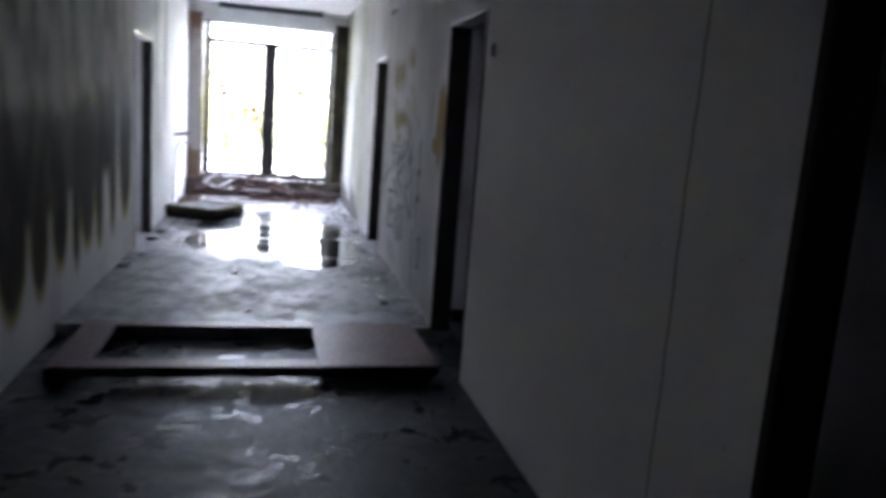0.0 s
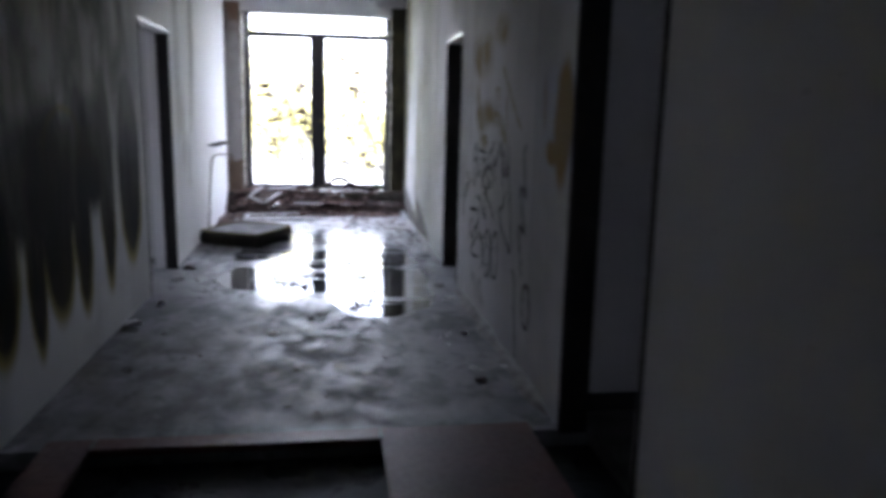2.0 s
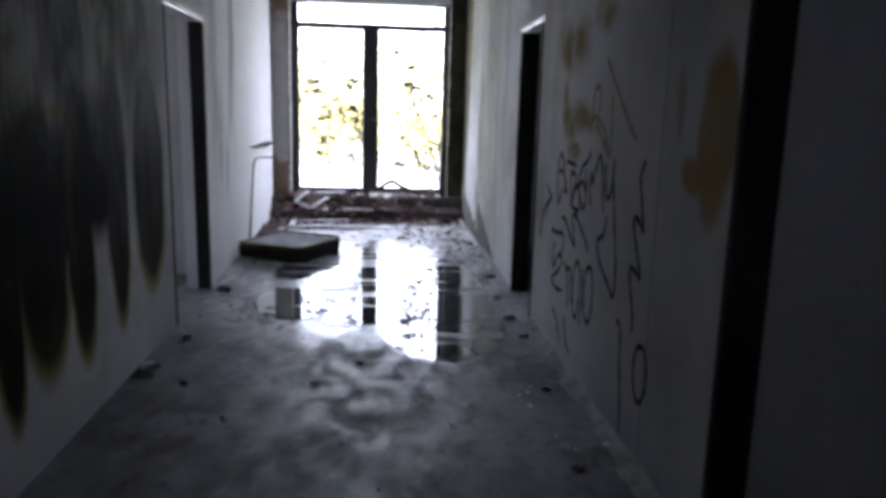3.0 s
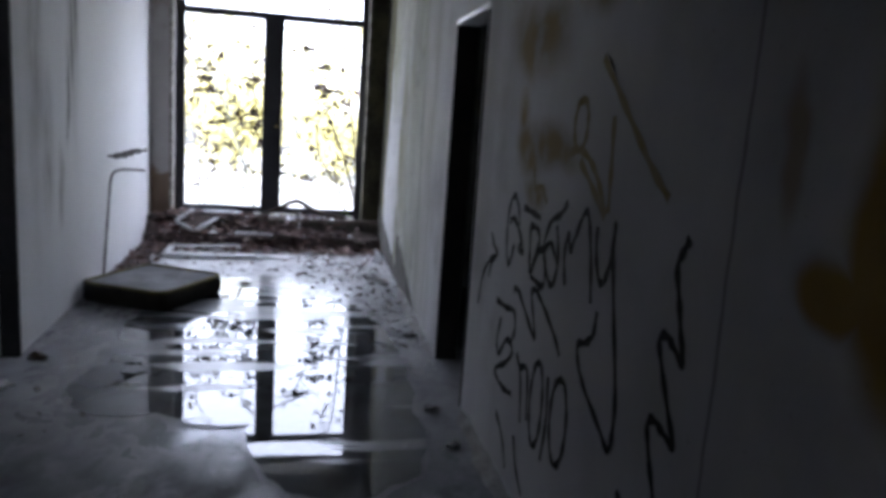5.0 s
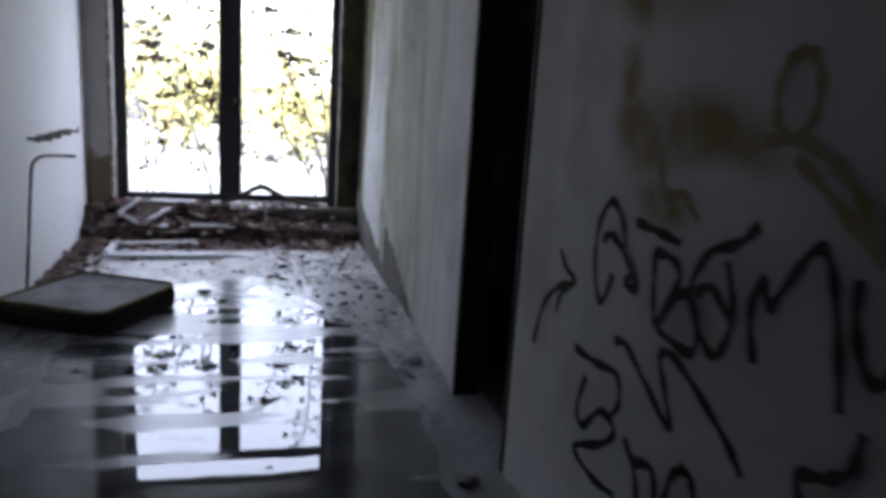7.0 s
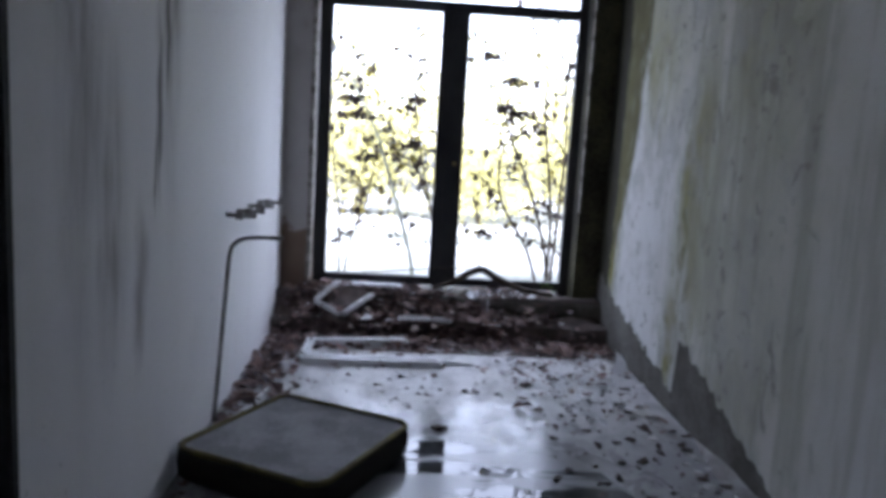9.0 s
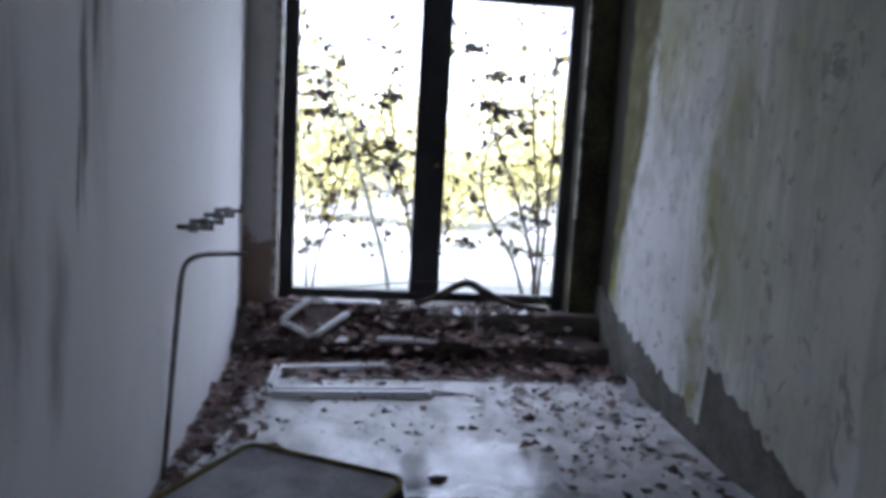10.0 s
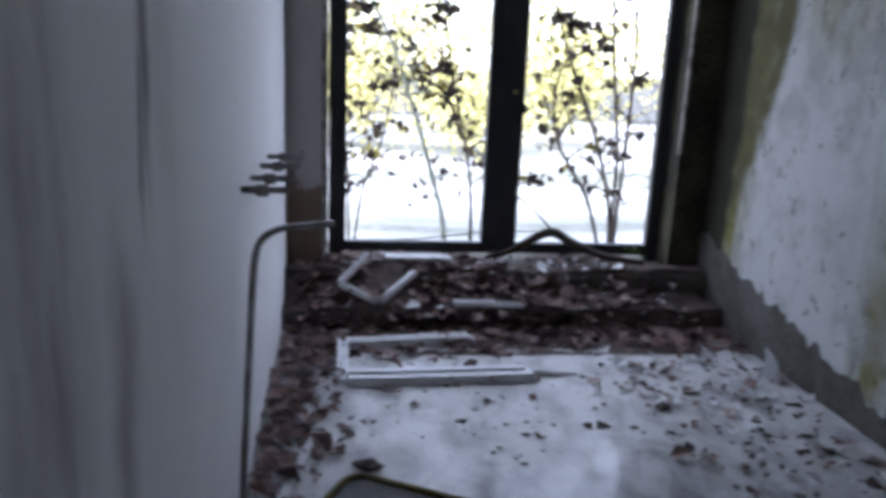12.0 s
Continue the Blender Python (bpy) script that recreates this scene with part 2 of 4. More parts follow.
def floor_stuff(name, dark=False):
    """Damp grey screed: dull and shiny patches, silt, dark stains, and window light painted in as paler tone."""
    m, nt, b = nodes_of(name)
    c = coords(nt)
    big = noise_tex(nt, c, 1.6, 6, 0.6, 0.4)
    mid = noise_tex(nt, stretch(nt, c, 1.0, 0.7, 1.0), 6.5, 6, 0.6, 0.3)
    fine = noise_tex(nt, c, 70, 3)
    marble = noise_tex(nt, stretch(nt, c, 1.2, 0.8, 1.0), 6.0, 6, 0.62, 0.5)
    col = blend(nt, remap(nt, big, 0.35, 0.65), (0.18, 0.185, 0.19), (0.095, 0.10, 0.105))
    col = blend(nt, remap(nt, mid, 0.5, 0.7, 0.0, 0.8), col, (0.25, 0.25, 0.255))
    col = blend(nt, remap(nt, marble, 0.52, 0.68, 0.0, 0.75), col, (0.075, 0.078, 0.082))
    # base colour raised from y 5.9: stands in for the bright wall's soft reflection
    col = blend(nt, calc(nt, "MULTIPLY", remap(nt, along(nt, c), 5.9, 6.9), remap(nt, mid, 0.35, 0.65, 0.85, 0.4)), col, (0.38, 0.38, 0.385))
    # drier end floor, paled further so its colour carries the window light
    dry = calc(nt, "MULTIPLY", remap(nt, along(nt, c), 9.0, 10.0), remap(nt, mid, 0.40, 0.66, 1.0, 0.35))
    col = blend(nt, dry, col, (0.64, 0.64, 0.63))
    brown = calc(nt, "MULTIPLY", oval(nt, wobbled(nt, c, 1.8, 0.5), 4.75, -0.65, 0.75, 0.42, 0.5, True), remap(nt, mid, 0.3, 0.6, 0.9, 0.4))
    col = blend(nt, brown, col, (0.048, 0.041, 0.034))
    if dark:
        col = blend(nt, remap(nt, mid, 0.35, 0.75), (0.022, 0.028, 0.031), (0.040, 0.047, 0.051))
    grit = remap(nt, noise_tex(nt, c, 34, 2), 0.66, 0.72, 0.0, 0.75)
    col = blend(nt, grit, col, (0.06, 0.05, 0.045))
    put(nt, b.inputs["Base Color"], col)
    dull = remap(nt, calc(nt, "ADD", calc(nt, "MULTIPLY", marble, 0.7), calc(nt, "MULTIPLY", big, 0.3)), 0.40, 0.62, 0.42, 0.74)
    soaked = oval(nt, wobbled(nt, c, 2.0, 0.5), 8.0, 0.0, 1.85, 1.15, 0.18, True)
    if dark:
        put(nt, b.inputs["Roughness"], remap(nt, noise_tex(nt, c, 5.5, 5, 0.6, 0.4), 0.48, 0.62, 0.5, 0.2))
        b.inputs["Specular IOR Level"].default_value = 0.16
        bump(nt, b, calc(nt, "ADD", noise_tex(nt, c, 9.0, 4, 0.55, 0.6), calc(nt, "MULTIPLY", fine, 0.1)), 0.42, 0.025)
        return m
    put(nt, b.inputs["Roughness"], calc(nt, "SUBTRACT", dull, calc(nt, "MULTIPLY", soaked, calc(nt, "SUBTRACT", dull, remap(nt, marble, 0.38, 0.62, 0.10, 0.34)))))
    bump(nt, b, calc(nt, "ADD", mid, calc(nt, "MULTIPLY", fine, 0.12)), 0.14, 0.010)
    return m


def water_stuff(name):
    """Still shallow water: mirror patches between bands of wet silt."""
    m, nt, b = nodes_of(name)
    c = coords(nt)
    rip = noise_tex(nt, c, 2.5, 2)
    silt = noise_tex(nt, stretch(nt, c, 0.30, 1.7, 1, (0.3, 0.2, 0)), 2.6, 5, 0.55, 0.25)
    bands = remap(nt, calc(nt, "ADD", silt, remap(nt, along(nt, c), 6.2, 8.8, -0.05, 0.085, False)), 0.525, 0.575)
    wet = blend(nt, remap(nt, noise_tex(nt, c, 3.0, 5), 0.4, 0.65), (0.06, 0.064, 0.068), (0.10, 0.105, 0.11))
    put(nt, b.inputs["Base Color"], blend(nt, bands, wet, (0.30, 0.305, 0.31)))
    put(nt, b.inputs["Roughness"], remap(nt, bands, 0.0, 1.0, 0.012, 0.24))
    b.inputs["IOR"].default_value = 1.55
    bump(nt, b, rip, 0.05, 0.01)
    return m


PAINT_L = wall_paint("sooty wall paint", sooty=True)
PAINT_R = wall_paint("mossy wall paint", mossy=True)
PAINT = wall_paint("white wall paint")
FLOOR = floor_stuff("damp screed")
FLOOR_LOW = floor_stuff("dark wet lino", dark=True)
WATER = water_stuff("puddle water")
SILT = plain("wet pale silt", (0.36, 0.365, 0.37), (0.24, 0.245, 0.25), 0.2, 5.0, relief=0.05)
CEIL = plain("ceiling whitewash", (0.80, 0.80, 0.79), (0.66, 0.66, 0.64), 0.85, 2.0)
BLACK = plain("black door paint", (0.010, 0.010, 0.012), (0.018, 0.017, 0.016), 0.88, 5.0)
FRAME = plain("dark window steel", (0.012, 0.013, 0.018), (0.025, 0.024, 0.026), 0.5, 6.0)
CONCRETE = plain("bare concrete", (0.19, 0.19, 0.185), (0.11, 0.11, 0.105), 0.9, 4.0, relief=0.6)
JAMB, jnt, jb = nodes_of("damp stained render")
jc = coords(jnt)
jn = noise_tex(jnt, jc, 6.0, 5)
jlow = remap(jnt, calc(jnt, "ADD", wall_height(jnt, jc), calc(jnt, "MULTIPLY", jn, 0.5)), 0.98, 1.04)
jtop = remap(jnt, calc(jnt, "ADD", wall_height(jnt, jc), calc(jnt, "MULTIPLY", jn, 0.9)), 2.6, 3.2)
jcol = blend(jnt, jlow, blend(jnt, jn, (0.15, 0.105, 0.07), (0.22, 0.165, 0.12)), blend(jnt, jn, (0.46, 0.44, 0.42), (0.36, 0.34, 0.32)))
put(jnt, jb.inputs["Base Color"], blend(jnt, jtop, jcol, (0.20, 0.12, 0.08)))
jb.inputs["Roughness"].default_value = 0.9
bump(jnt, jb, jn, 0.5, 0.006)
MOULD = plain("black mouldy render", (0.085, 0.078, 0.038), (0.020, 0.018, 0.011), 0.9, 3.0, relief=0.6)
REDWOOD = plain("red brown painted board", (0.12, 0.045, 0.042), (0.075, 0.032, 0.030), 0.42, 3.0)
DARKWOOD = plain("dark board edge", (0.02, 0.016, 0.015), (0.03, 0.024, 0.022), 0.6, 5.0)
BEAD = plain("dirty pale plaster bead", (0.42, 0.40, 0.36), (0.10, 0.09, 0.07), 0.85, 16.0)
PVC = plain("white plastic", (0.78, 0.79, 0.80), (0.66, 0.67, 0.68), 0.4, 6.0)
STEEL = plain("grey rusty steel", (0.32, 0.31, 0.30), (0.17, 0.155, 0.14), 0.5, 14.0, metal=0.4)
BARE = plain("bare grey plaster", (0.135, 0.128, 0.112), (0.06, 0.057, 0.045), 0.95, 3.4, relief=0.7)
PALEBARK = plain("pale green bark", (0.34, 0.36, 0.28), (0.24, 0.25, 0.19), 0.8, 9.0)
STEPMAT = plain("wet dirty concrete", (0.14, 0.13, 0.105), (0.055, 0.050, 0.040), 0.85, 6.0, relief=0.7)
FOAM = plain("grey mattress cloth", (0.30, 0.30, 0.305), (0.17, 0.17, 0.172), 0.95, 5.0, relief=0.5)
# much darker than FOAM: the shade on the mattress flanks is in this colour
FOAMSIDE = plain("shade-dark mattress side", (0.028, 0.025, 0.015), (0.016, 0.014, 0.010), 0.95, 7.0, relief=0.5)
PIPING = plain("olive piping", (0.15, 0.125, 0.03), (0.07, 0.06, 0.024), 0.9, 9.0)
MUD = plain("leaf mould", (0.10, 0.074, 0.062), (0.045, 0.034, 0.029), 0.95, 9.0, relief=1.0)
LEAF, lnt, lb = nodes_of("dry brown leaf")
lrnd = lnt.nodes.new("ShaderNodeNewGeometry").outputs["Random Per Island"]
lcol = blend(lnt, remap(lnt, lrnd, 0.0, 0.7, 0.0, 1.0), (0.075, 0.050, 0.045), (0.25, 0.16, 0.135))
lcol = blend(lnt, remap(lnt, lrnd, 0.82, 0.98), lcol, (0.48, 0.40, 0.36))
put(lnt, lb.inputs["Base Color"], blend(lnt, remap(lnt, noise_tex(lnt, coords(lnt), 60, 3), 0.4, 0.7, 0.0, 0.5), lcol, (0.05, 0.035, 0.03)))
lb.inputs["Roughness"].default_value = 0.7
TWIGLEAF, tnt, tb = nodes_of("withered leaf")
trnd = tnt.nodes.new("ShaderNodeNewGeometry").outputs["Random Per Island"]
tcol = blend(tnt, remap(tnt, trnd, 0.0, 0.8), (0.018, 0.013, 0.010), (0.05, 0.028, 0.016))
tcol = blend(tnt, remap(tnt, trnd, 0.84, 0.95), tcol, (0.34, 0.27, 0.03))
put(tnt, tb.inputs["Base Color"], blend(tnt, remap(tnt, noise_tex(tnt, coords(tnt), 45, 3), 0.4, 0.7, 0.0, 0.5), tcol, (0.04, 0.03, 0.02)))
tb.inputs["Roughness"].default_value = 0.8
BARK = plain("wet bark", (0.06, 0.043, 0.027), (0.03, 0.022, 0.015), 0.85, 12.0, relief=0.8)
GROUND, gnt, gb = nodes_of("pale gravel and thin grass")
gc = coords(gnt)
gbig = noise_tex(gnt, stretch(gnt, gc, 0.25, 1.0, 1.0), 0.45, 5, 0.6)
gcol = blend(gnt, remap(gnt, gbig, 0.42, 0.62), (0.50, 0.49, 0.47), (0.13, 0.135, 0.10))
put(gnt, gb.inputs["Base Color"], blend(gnt, remap(gnt, noise_tex(gnt, gc, 14, 4), 0.4, 0.7, 0.0, 0.6), gcol, (0.27, 0.265, 0.24)))
gb.inputs["Roughness"].default_value = 0.95
YELLOWLEAF = plain("yellowing foliage", (0.54, 0.49, 0.20), (0.44, 0.41, 0.15), 0.8, 2.0)
INK = plain("black marker", (0.008, 0.008, 0.009), (0.014, 0.014, 0.014), 0.88, 9.0)
BRASS = plain("bare brass", (0.6, 0.45, 0.15), (0.5, 0.36, 0.12), 0.3, 20.0, metal=1.0)


# ---- mesh helpers ----
def box(bm, x0, x1, y0, y1, z0, z1, m=None):
    made = bmesh.ops.create_cube(bm, size=1.0)["verts"]
    for v in made:
        v.co = Vector(((x0 + x1) / 2 + v.co.x * (x1 - x0), (y0 + y1) / 2 + v.co.y * (y1 - y0), (z0 + z1) / 2 + v.co.z * (z1 - z0)))
        if m is not None:
            v.co = m @ v.co
    return made


def part(name, bm, material, parent=None, label="", round_by=0.0, smooth=False):
    """Links a bmesh as one mesh object, under a thing or a part where one is given."""
    if round_by:
        bmesh.ops.bevel(bm, geom=bm.edges[:], offset=round_by, segments=2, affect="EDGES", clamp_overlap=True)
    bmesh.ops.recalc_face_normals(bm, faces=bm.faces[:])
    me = bpy.data.meshes.new(name)
    bm.to_mesh(me)
    bm.free()
    me.materials.append(material)
    if smooth:
        for p in me.polygons:
            p.use_smooth = True
    ob = new(name, me)
    ob.parent = parent
    if label:
        ob["label"] = label
    return ob


def boxes(name, blocks, material, parent=None, label="", round_by=0.0):
    bm = bmesh.new()
    for b in blocks:
        box(bm, *b)
    return part(name, bm, material, parent, label, round_by)


def empty(name, x, y, z):
    ob = new(name)
    ob.location = (x, y, z)
    ob.empty_display_size = 0.1
    return ob


def keep(parent, *children):
    """Parents parts that were built in world places."""
    bpy.context.view_layer.update()
    for ch in children:
        ch.parent = parent
        ch.matrix_parent_inverse = Matrix.Translation(parent.location).inverted()
    return parent


def tube(bm, points, radii, sides=8):
    """A tube through points, with a radius at each."""
    rings = []
    pts = [Vector(p) for p in points]
    for i, p in enumerate(pts):
        d = (pts[min(i + 1, len(pts) - 1)] - pts[max(i - 1, 0)]).normalized()
        u = d.orthogonal().normalized() if i == 0 else (u - d * u.dot(d)).normalized()
        w = d.cross(u)
        r = radii[i] if isinstance(radii, (list, tuple)) else radii
        rings.append([bm.verts.new(p + (u * math.cos(a) + w * math.sin(a)) * r) for a in (2 * math.pi * k / sides for k in range(sides))])
    for a, b in zip(rings, rings[1:]):
        for k in range(sides):
            bm.faces.new((a[k], a[(k + 1) % sides], b[(k + 1) % sides], b[k]))
    bm.faces.new(rings[0][::-1])
    bm.faces.new(rings[-1])


def curve_points(points, n=8):
    """Smooths a short list of control points (Catmull-Rom)."""
    p = [Vector(q) for q in points]
    p = [2 * p[0] - p[1]] + p + [2 * p[-1] - p[-2]]
    out = []
    for a, b, c, d in zip(p, p[1:], p[2:], p[3:]):
        for k in range(n):
            t = k / n
            out.append(0.5 * (2 * b + (c - a) * t + (2 * a - 5 * b + 4 * c - d) * t * t + (3 * b - a - 3 * c + d) * t ** 3))
    return out + [p[-2]]


# ---- the corridor ----
XR, TOP = 1.31, 2.98
END = 11.42


def left_x(y):
    return -1.088 if y < 7.0 else -1.088 - 0.017 * (y - 7.0)


def structure(ob, label):
    return tagged(ob, label, kind="structure")


DOORS_R = [(-0.52, 0.36), (2.96, 3.83), (6.67, 7.47)]
blocks, y = [], -3.0
for a, b in DOORS_R + [(END, END)]:
    blocks.append((XR, XR + 0.14, y, a, -0.1, TOP))
    if b > a:
        blocks.append((XR, XR + 0.14, a, b, 2.06, TOP))
    y = b
structure(boxes("wall_east", blocks, PAINT_R), "whitewashed corridor wall with graffiti, moss and damp stains")

bm = bmesh.new()
DOOR_L = (6.45, 7.46)
for a, b, z0, z1 in ((-3.0, 6.45, -0.1, TOP), (6.45, 7.46, 2.06, TOP), (7.46, END, -0.1, TOP)):
    vs = box(bm, 0, 1, a, b, z0, z1)
    for v in vs:
        v.co.x = left_x(v.co.y) - (0.0 if v.co.x > 0.5 else 0.18)
structure(part("wall_west", bm, PAINT_L), "whitewashed corridor wall blackened by soot and sprayed letters")

STEP_Y = 3.80
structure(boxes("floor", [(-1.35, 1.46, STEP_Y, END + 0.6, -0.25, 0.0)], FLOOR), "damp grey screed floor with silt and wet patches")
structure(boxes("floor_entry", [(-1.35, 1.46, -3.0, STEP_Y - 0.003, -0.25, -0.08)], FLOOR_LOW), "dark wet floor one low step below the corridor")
structure(boxes("ceiling", [(-1.5, 1.6, -3.0, END + 0.35, TOP, TOP + 0.2)], CEIL), "white corridor ceiling")
structure(boxes("wall_south", [(-1.4, 1.5, -3.2, -3.0, -0.1, TOP)], PAINT), "plain wall closing the corridor")

# end wall: two short piers and a lintel round the tall window
structure(boxes("wall_north", [(-1.45, -0.955, END, END + 0.32, 0.0, 2.84)], JAMB), "brown damp pier beside the tall window")
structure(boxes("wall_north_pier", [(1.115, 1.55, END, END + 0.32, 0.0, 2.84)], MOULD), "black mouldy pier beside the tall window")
structure(boxes("wall_north_lintel", [(-1.45, 1.55, END + 0.003, END + 0.32, 2.84, TOP), (-0.955, 1.115, END + 0.05, END + 0.30, 2.74, 2.84)], CEIL), "white lintel above the tall window")
structure(boxes("step_lower", [(-1.3, 1.4, 11.03, END + 0.6, 0.0, 0.10)], STEPMAT, round_by=0.012), "low concrete step under the window")
structure(boxes("step_upper", [(-1.3, 1.4, 11.26, END + 0.6, 0.10, 0.26)], STEPMAT, round_by=0.012), "concrete sill step under the window")


def door_frame(name, x_face, depth, y0, y1, side):
    """A black frame lining an opening in a wall that runs along y. side: 1 for the east wall."""
    e = empty(name, x_face, (y0 + y1) / 2, 0)
    xa, xb = sorted((x_face - side * 0.005, x_face + side * (depth + 0.01)))
    near = boxes("jamb", [(xa, xb, y0, y0 + 0.035, -0.02, 2.025)], BLACK, round_by=0.004)
    far = boxes("jamb", [(xa, xb, y1 - 0.035, y1, -0.02, 2.025)], BLACK, round_by=0.004)
    head = boxes("head", [(xa, xb, y0, y1, 2.028, 2.06)], PVC, label="white door head catching the light", round_by=0.004)
    keep(e, near, far, head)
    return structure(e, "black timber door frame without its door")


door_frame("door_1", XR, 0.12, *DOORS_R[0], 1)
door_frame("door_2", XR, 0.12, *DOORS_R[1], 1)
door_frame("door_3", XR, 0.12, *DOORS_R[2], 1)
door_frame("door_4", -1.088, 0.085, *DOOR_L, -1)


def side_room(name, x0, x1, y0, y1, material, hole=None):
    """A closed room behind a door; hole: an unseen opening (y0, y1) added in its outer wall to light it."""
    t = 0.1
    zs = (-0.02, 2.7)
    bl = [(x0, x1, y0 - t, y0, *zs), (x0, x1, y1, y1 + t, *zs)]
    out = (x1, x1 + t) if x1 > 0 else (x0 - t, x0)
    if hole:
        a, b = hole
        bl += [(*out, y0 - t, a, *zs), (*out, b, y1 + t, *zs), (*out, a, b, -0.02, 0.9), (*out, a, b, 2.2, 2.7)]
    else:
        bl += [(*out, y0 - t, y1 + t, *zs)]
    structure(boxes("wall_" + name, bl, material), "dim side room wall behind an open doorway")
    structure(boxes("floor_" + name, [(x0, x1, y0 - t, y1 + t, -0.2, -0.021)], CONCRETE), "dusty side room floor")
    structure(boxes("ceiling_" + name, [(x0 - t, x1 + t, y0 - t, y1 + t, 2.7, 2.8)], CEIL), "side room ceiling")


side_room("room_a", 1.455, 4.2, -2.0, 1.2, PAINT)
# narrow slit out of view, added and sized to brighten the room wall
side_room("room_b", 1.455, 3.4, 1.4, 4.05, PAINT, (1.6, 1.68))
structure(boxes("baseboard", [(1.456, 3.39, 4.03, 4.049, -0.02, 0.07)], BLACK), "black skirting board in the side room")
side_room("room_c", 1.455, 4.2, 4.3, 9.5, PAINT)
# this opening is also an added one, unseen, to lift the room's light
side_room("room_d", -4.2, -1.275, 5.0, 8.05, PAINT, (5.5, 5.95))


# ---- a loose door leaf standing in the dark room ----
dl = empty("door_leaf", 2.65, 8.62, -0.02)
d1 = boxes("leaf", [(2.24, 3.04, 8.60, 8.64, 0.03, 2.05)], PVC, round_by=0.012)
d2 = boxes("panel", [(2.36, 2.92, 8.585, 8.599, 0.20, 0.95)], CONCRETE, label="grey recessed panel", round_by=0.006)
d3 = boxes("panel", [(2.36, 2.92, 8.585, 8.599, 1.12, 1.90)], CONCRETE, label="grey recessed panel", round_by=0.006)
d4 = boxes("foot", [(2.30, 2.98, 8.60, 8.64, -0.021, 0.03)], DARKWOOD)
keep(dl, d1, d4)
d2.parent = d3.parent = d1
tagged(dl, "pale panelled door leaf standing in the dark side room", "door")


# ---- threshold boards with a sunken mat well ----
th = empty("threshold", 0.15, 3.4, -0.08)
t1 = boxes("board", [(-0.93, 0.49, 2.99, 3.13, -0.035, 0.0)], REDWOOD, round_by=0.006)
t2 = boxes("board", [(0.494, 1.19, 2.99, 3.90, -0.035, 0.002)], REDWOOD, round_by=0.006)
t3 = boxes("board", [(-0.93, -0.73, 3.134, 3.90, -0.035, 0.001)], REDWOOD, round_by=0.006)
t4 = boxes("board", [(-0.726, 0.49, STEP_Y - 0.02, 3.90, -0.03, 0.002)], REDWOOD, round_by=0.006)
t5 = boxes("bearer", [(0.52, 1.17, 3.02, STEP_Y - 0.03, -0.08, -0.036)], DARKWOOD)
t6 = boxes("bearer", [(-0.91, -0.76, 3.02, STEP_Y - 0.03, -0.08, -0.036)], DARKWOOD)
# added dark strip over the board fronts, stands in for their backlit shade
t8 = boxes("front_shade", [(-0.93, 1.19, 2.983, 2.989, -0.054, -0.002)], DARKWOOD, label="thin dark strip standing for the shaded front edge")
keep(th, t1, t2, t3, t4, t5, t6, t8)
tagged(th, "red-brown board threshold round a sunken mat well", "threshold")


# ---- puddles ----
def puddle(name, cx, cy, pools, seed, label, z=0.004):
    """One sheet of water: pools (x, y, half width, half length) run together round a middle that all the inner ones reach."""
    bm = bmesh.new()
    ring = []
    for k in range(240):
        a = 2 * math.pi * k / 240
        ux, uy = math.cos(a), math.sin(a)
        reach = 0.05
        for px, py, rx, ry in pools:
            ex, ey, dx, dy = (cx - px) / rx, (cy - py) / ry, ux / rx, uy / ry
            qa, qb, qc = dx * dx + dy * dy, ex * dx + ey * dy, ex * ex + ey * ey - 1
            disc = qb * qb - qa * qc
            if disc > 0:
                reach = max(reach, (-qb + math.sqrt(disc)) / qa)
        x, y = cx + ux * reach, cy + uy * reach
        reach *= 1 + 0.05 * noise.noise(Vector((x * 4, y * 4, seed))) + 0.03 * noise.noise(Vector((x * 11, y * 11, seed)))
        ring.append(bm.verts.new((min(XR - 0.03, cx + ux * reach), cy + uy * reach, z)))
    bm.faces.new(ring)
    water = part(name, bm, WATER)
    bm = bmesh.new()
    loops = [[], []]
    for v in water.data.vertices:
        out = Vector((v.co.x - cx, v.co.y - cy, 0)).normalized()
        width = 0.045 + 0.05 * max(-0.5, noise.noise(Vector((v.co.x * 5, v.co.y * 5, 8))))
        loops[0].append(bm.verts.new(v.co + out * 0.001))
        edge = v.co + out * width
        loops[1].append(bm.verts.new((min(XR - 0.02, edge.x), edge.y, 0.0015)))
    n = len(ring)
    for k in range(n):
        bm.faces.new((loops[0][k], loops[1][k], loops[1][(k + 1) % n], loops[0][(k + 1) % n]))
    part("wet_rim", bm, SILT, water, "pale wet silt edge", smooth=True)
    return tagged(water, label, "puddle")


puddle("puddle", 0.55, 7.0, [(0.14, 7.85, 0.80, 1.38), (0.66, 6.38, 0.42, 0.64), (0.80, 7.30, 0.30, 1.30), (-0.35, 7.00, 0.36, 0.42)], 3,
       "still rainwater puddle mirroring the bright window")


# ---- mattress ----
def rounded(half, radius, n=6, longer=1.05):
    """The outline of an oblong with round corners, anticlockwise."""
    out = []
    for q in range(4):
        a0 = q * math.pi / 2
        cx, cy = ((half - radius) * sgn for sgn in ((1, 1), (-1, 1), (-1, -1), (1, -1))[q])
        out += [(cx + radius * math.cos(a0 + k * math.pi / 2 / n), longer * (cy + radius * math.sin(a0 + k * math.pi / 2 / n))) for k in range(n + 1)]
    return out


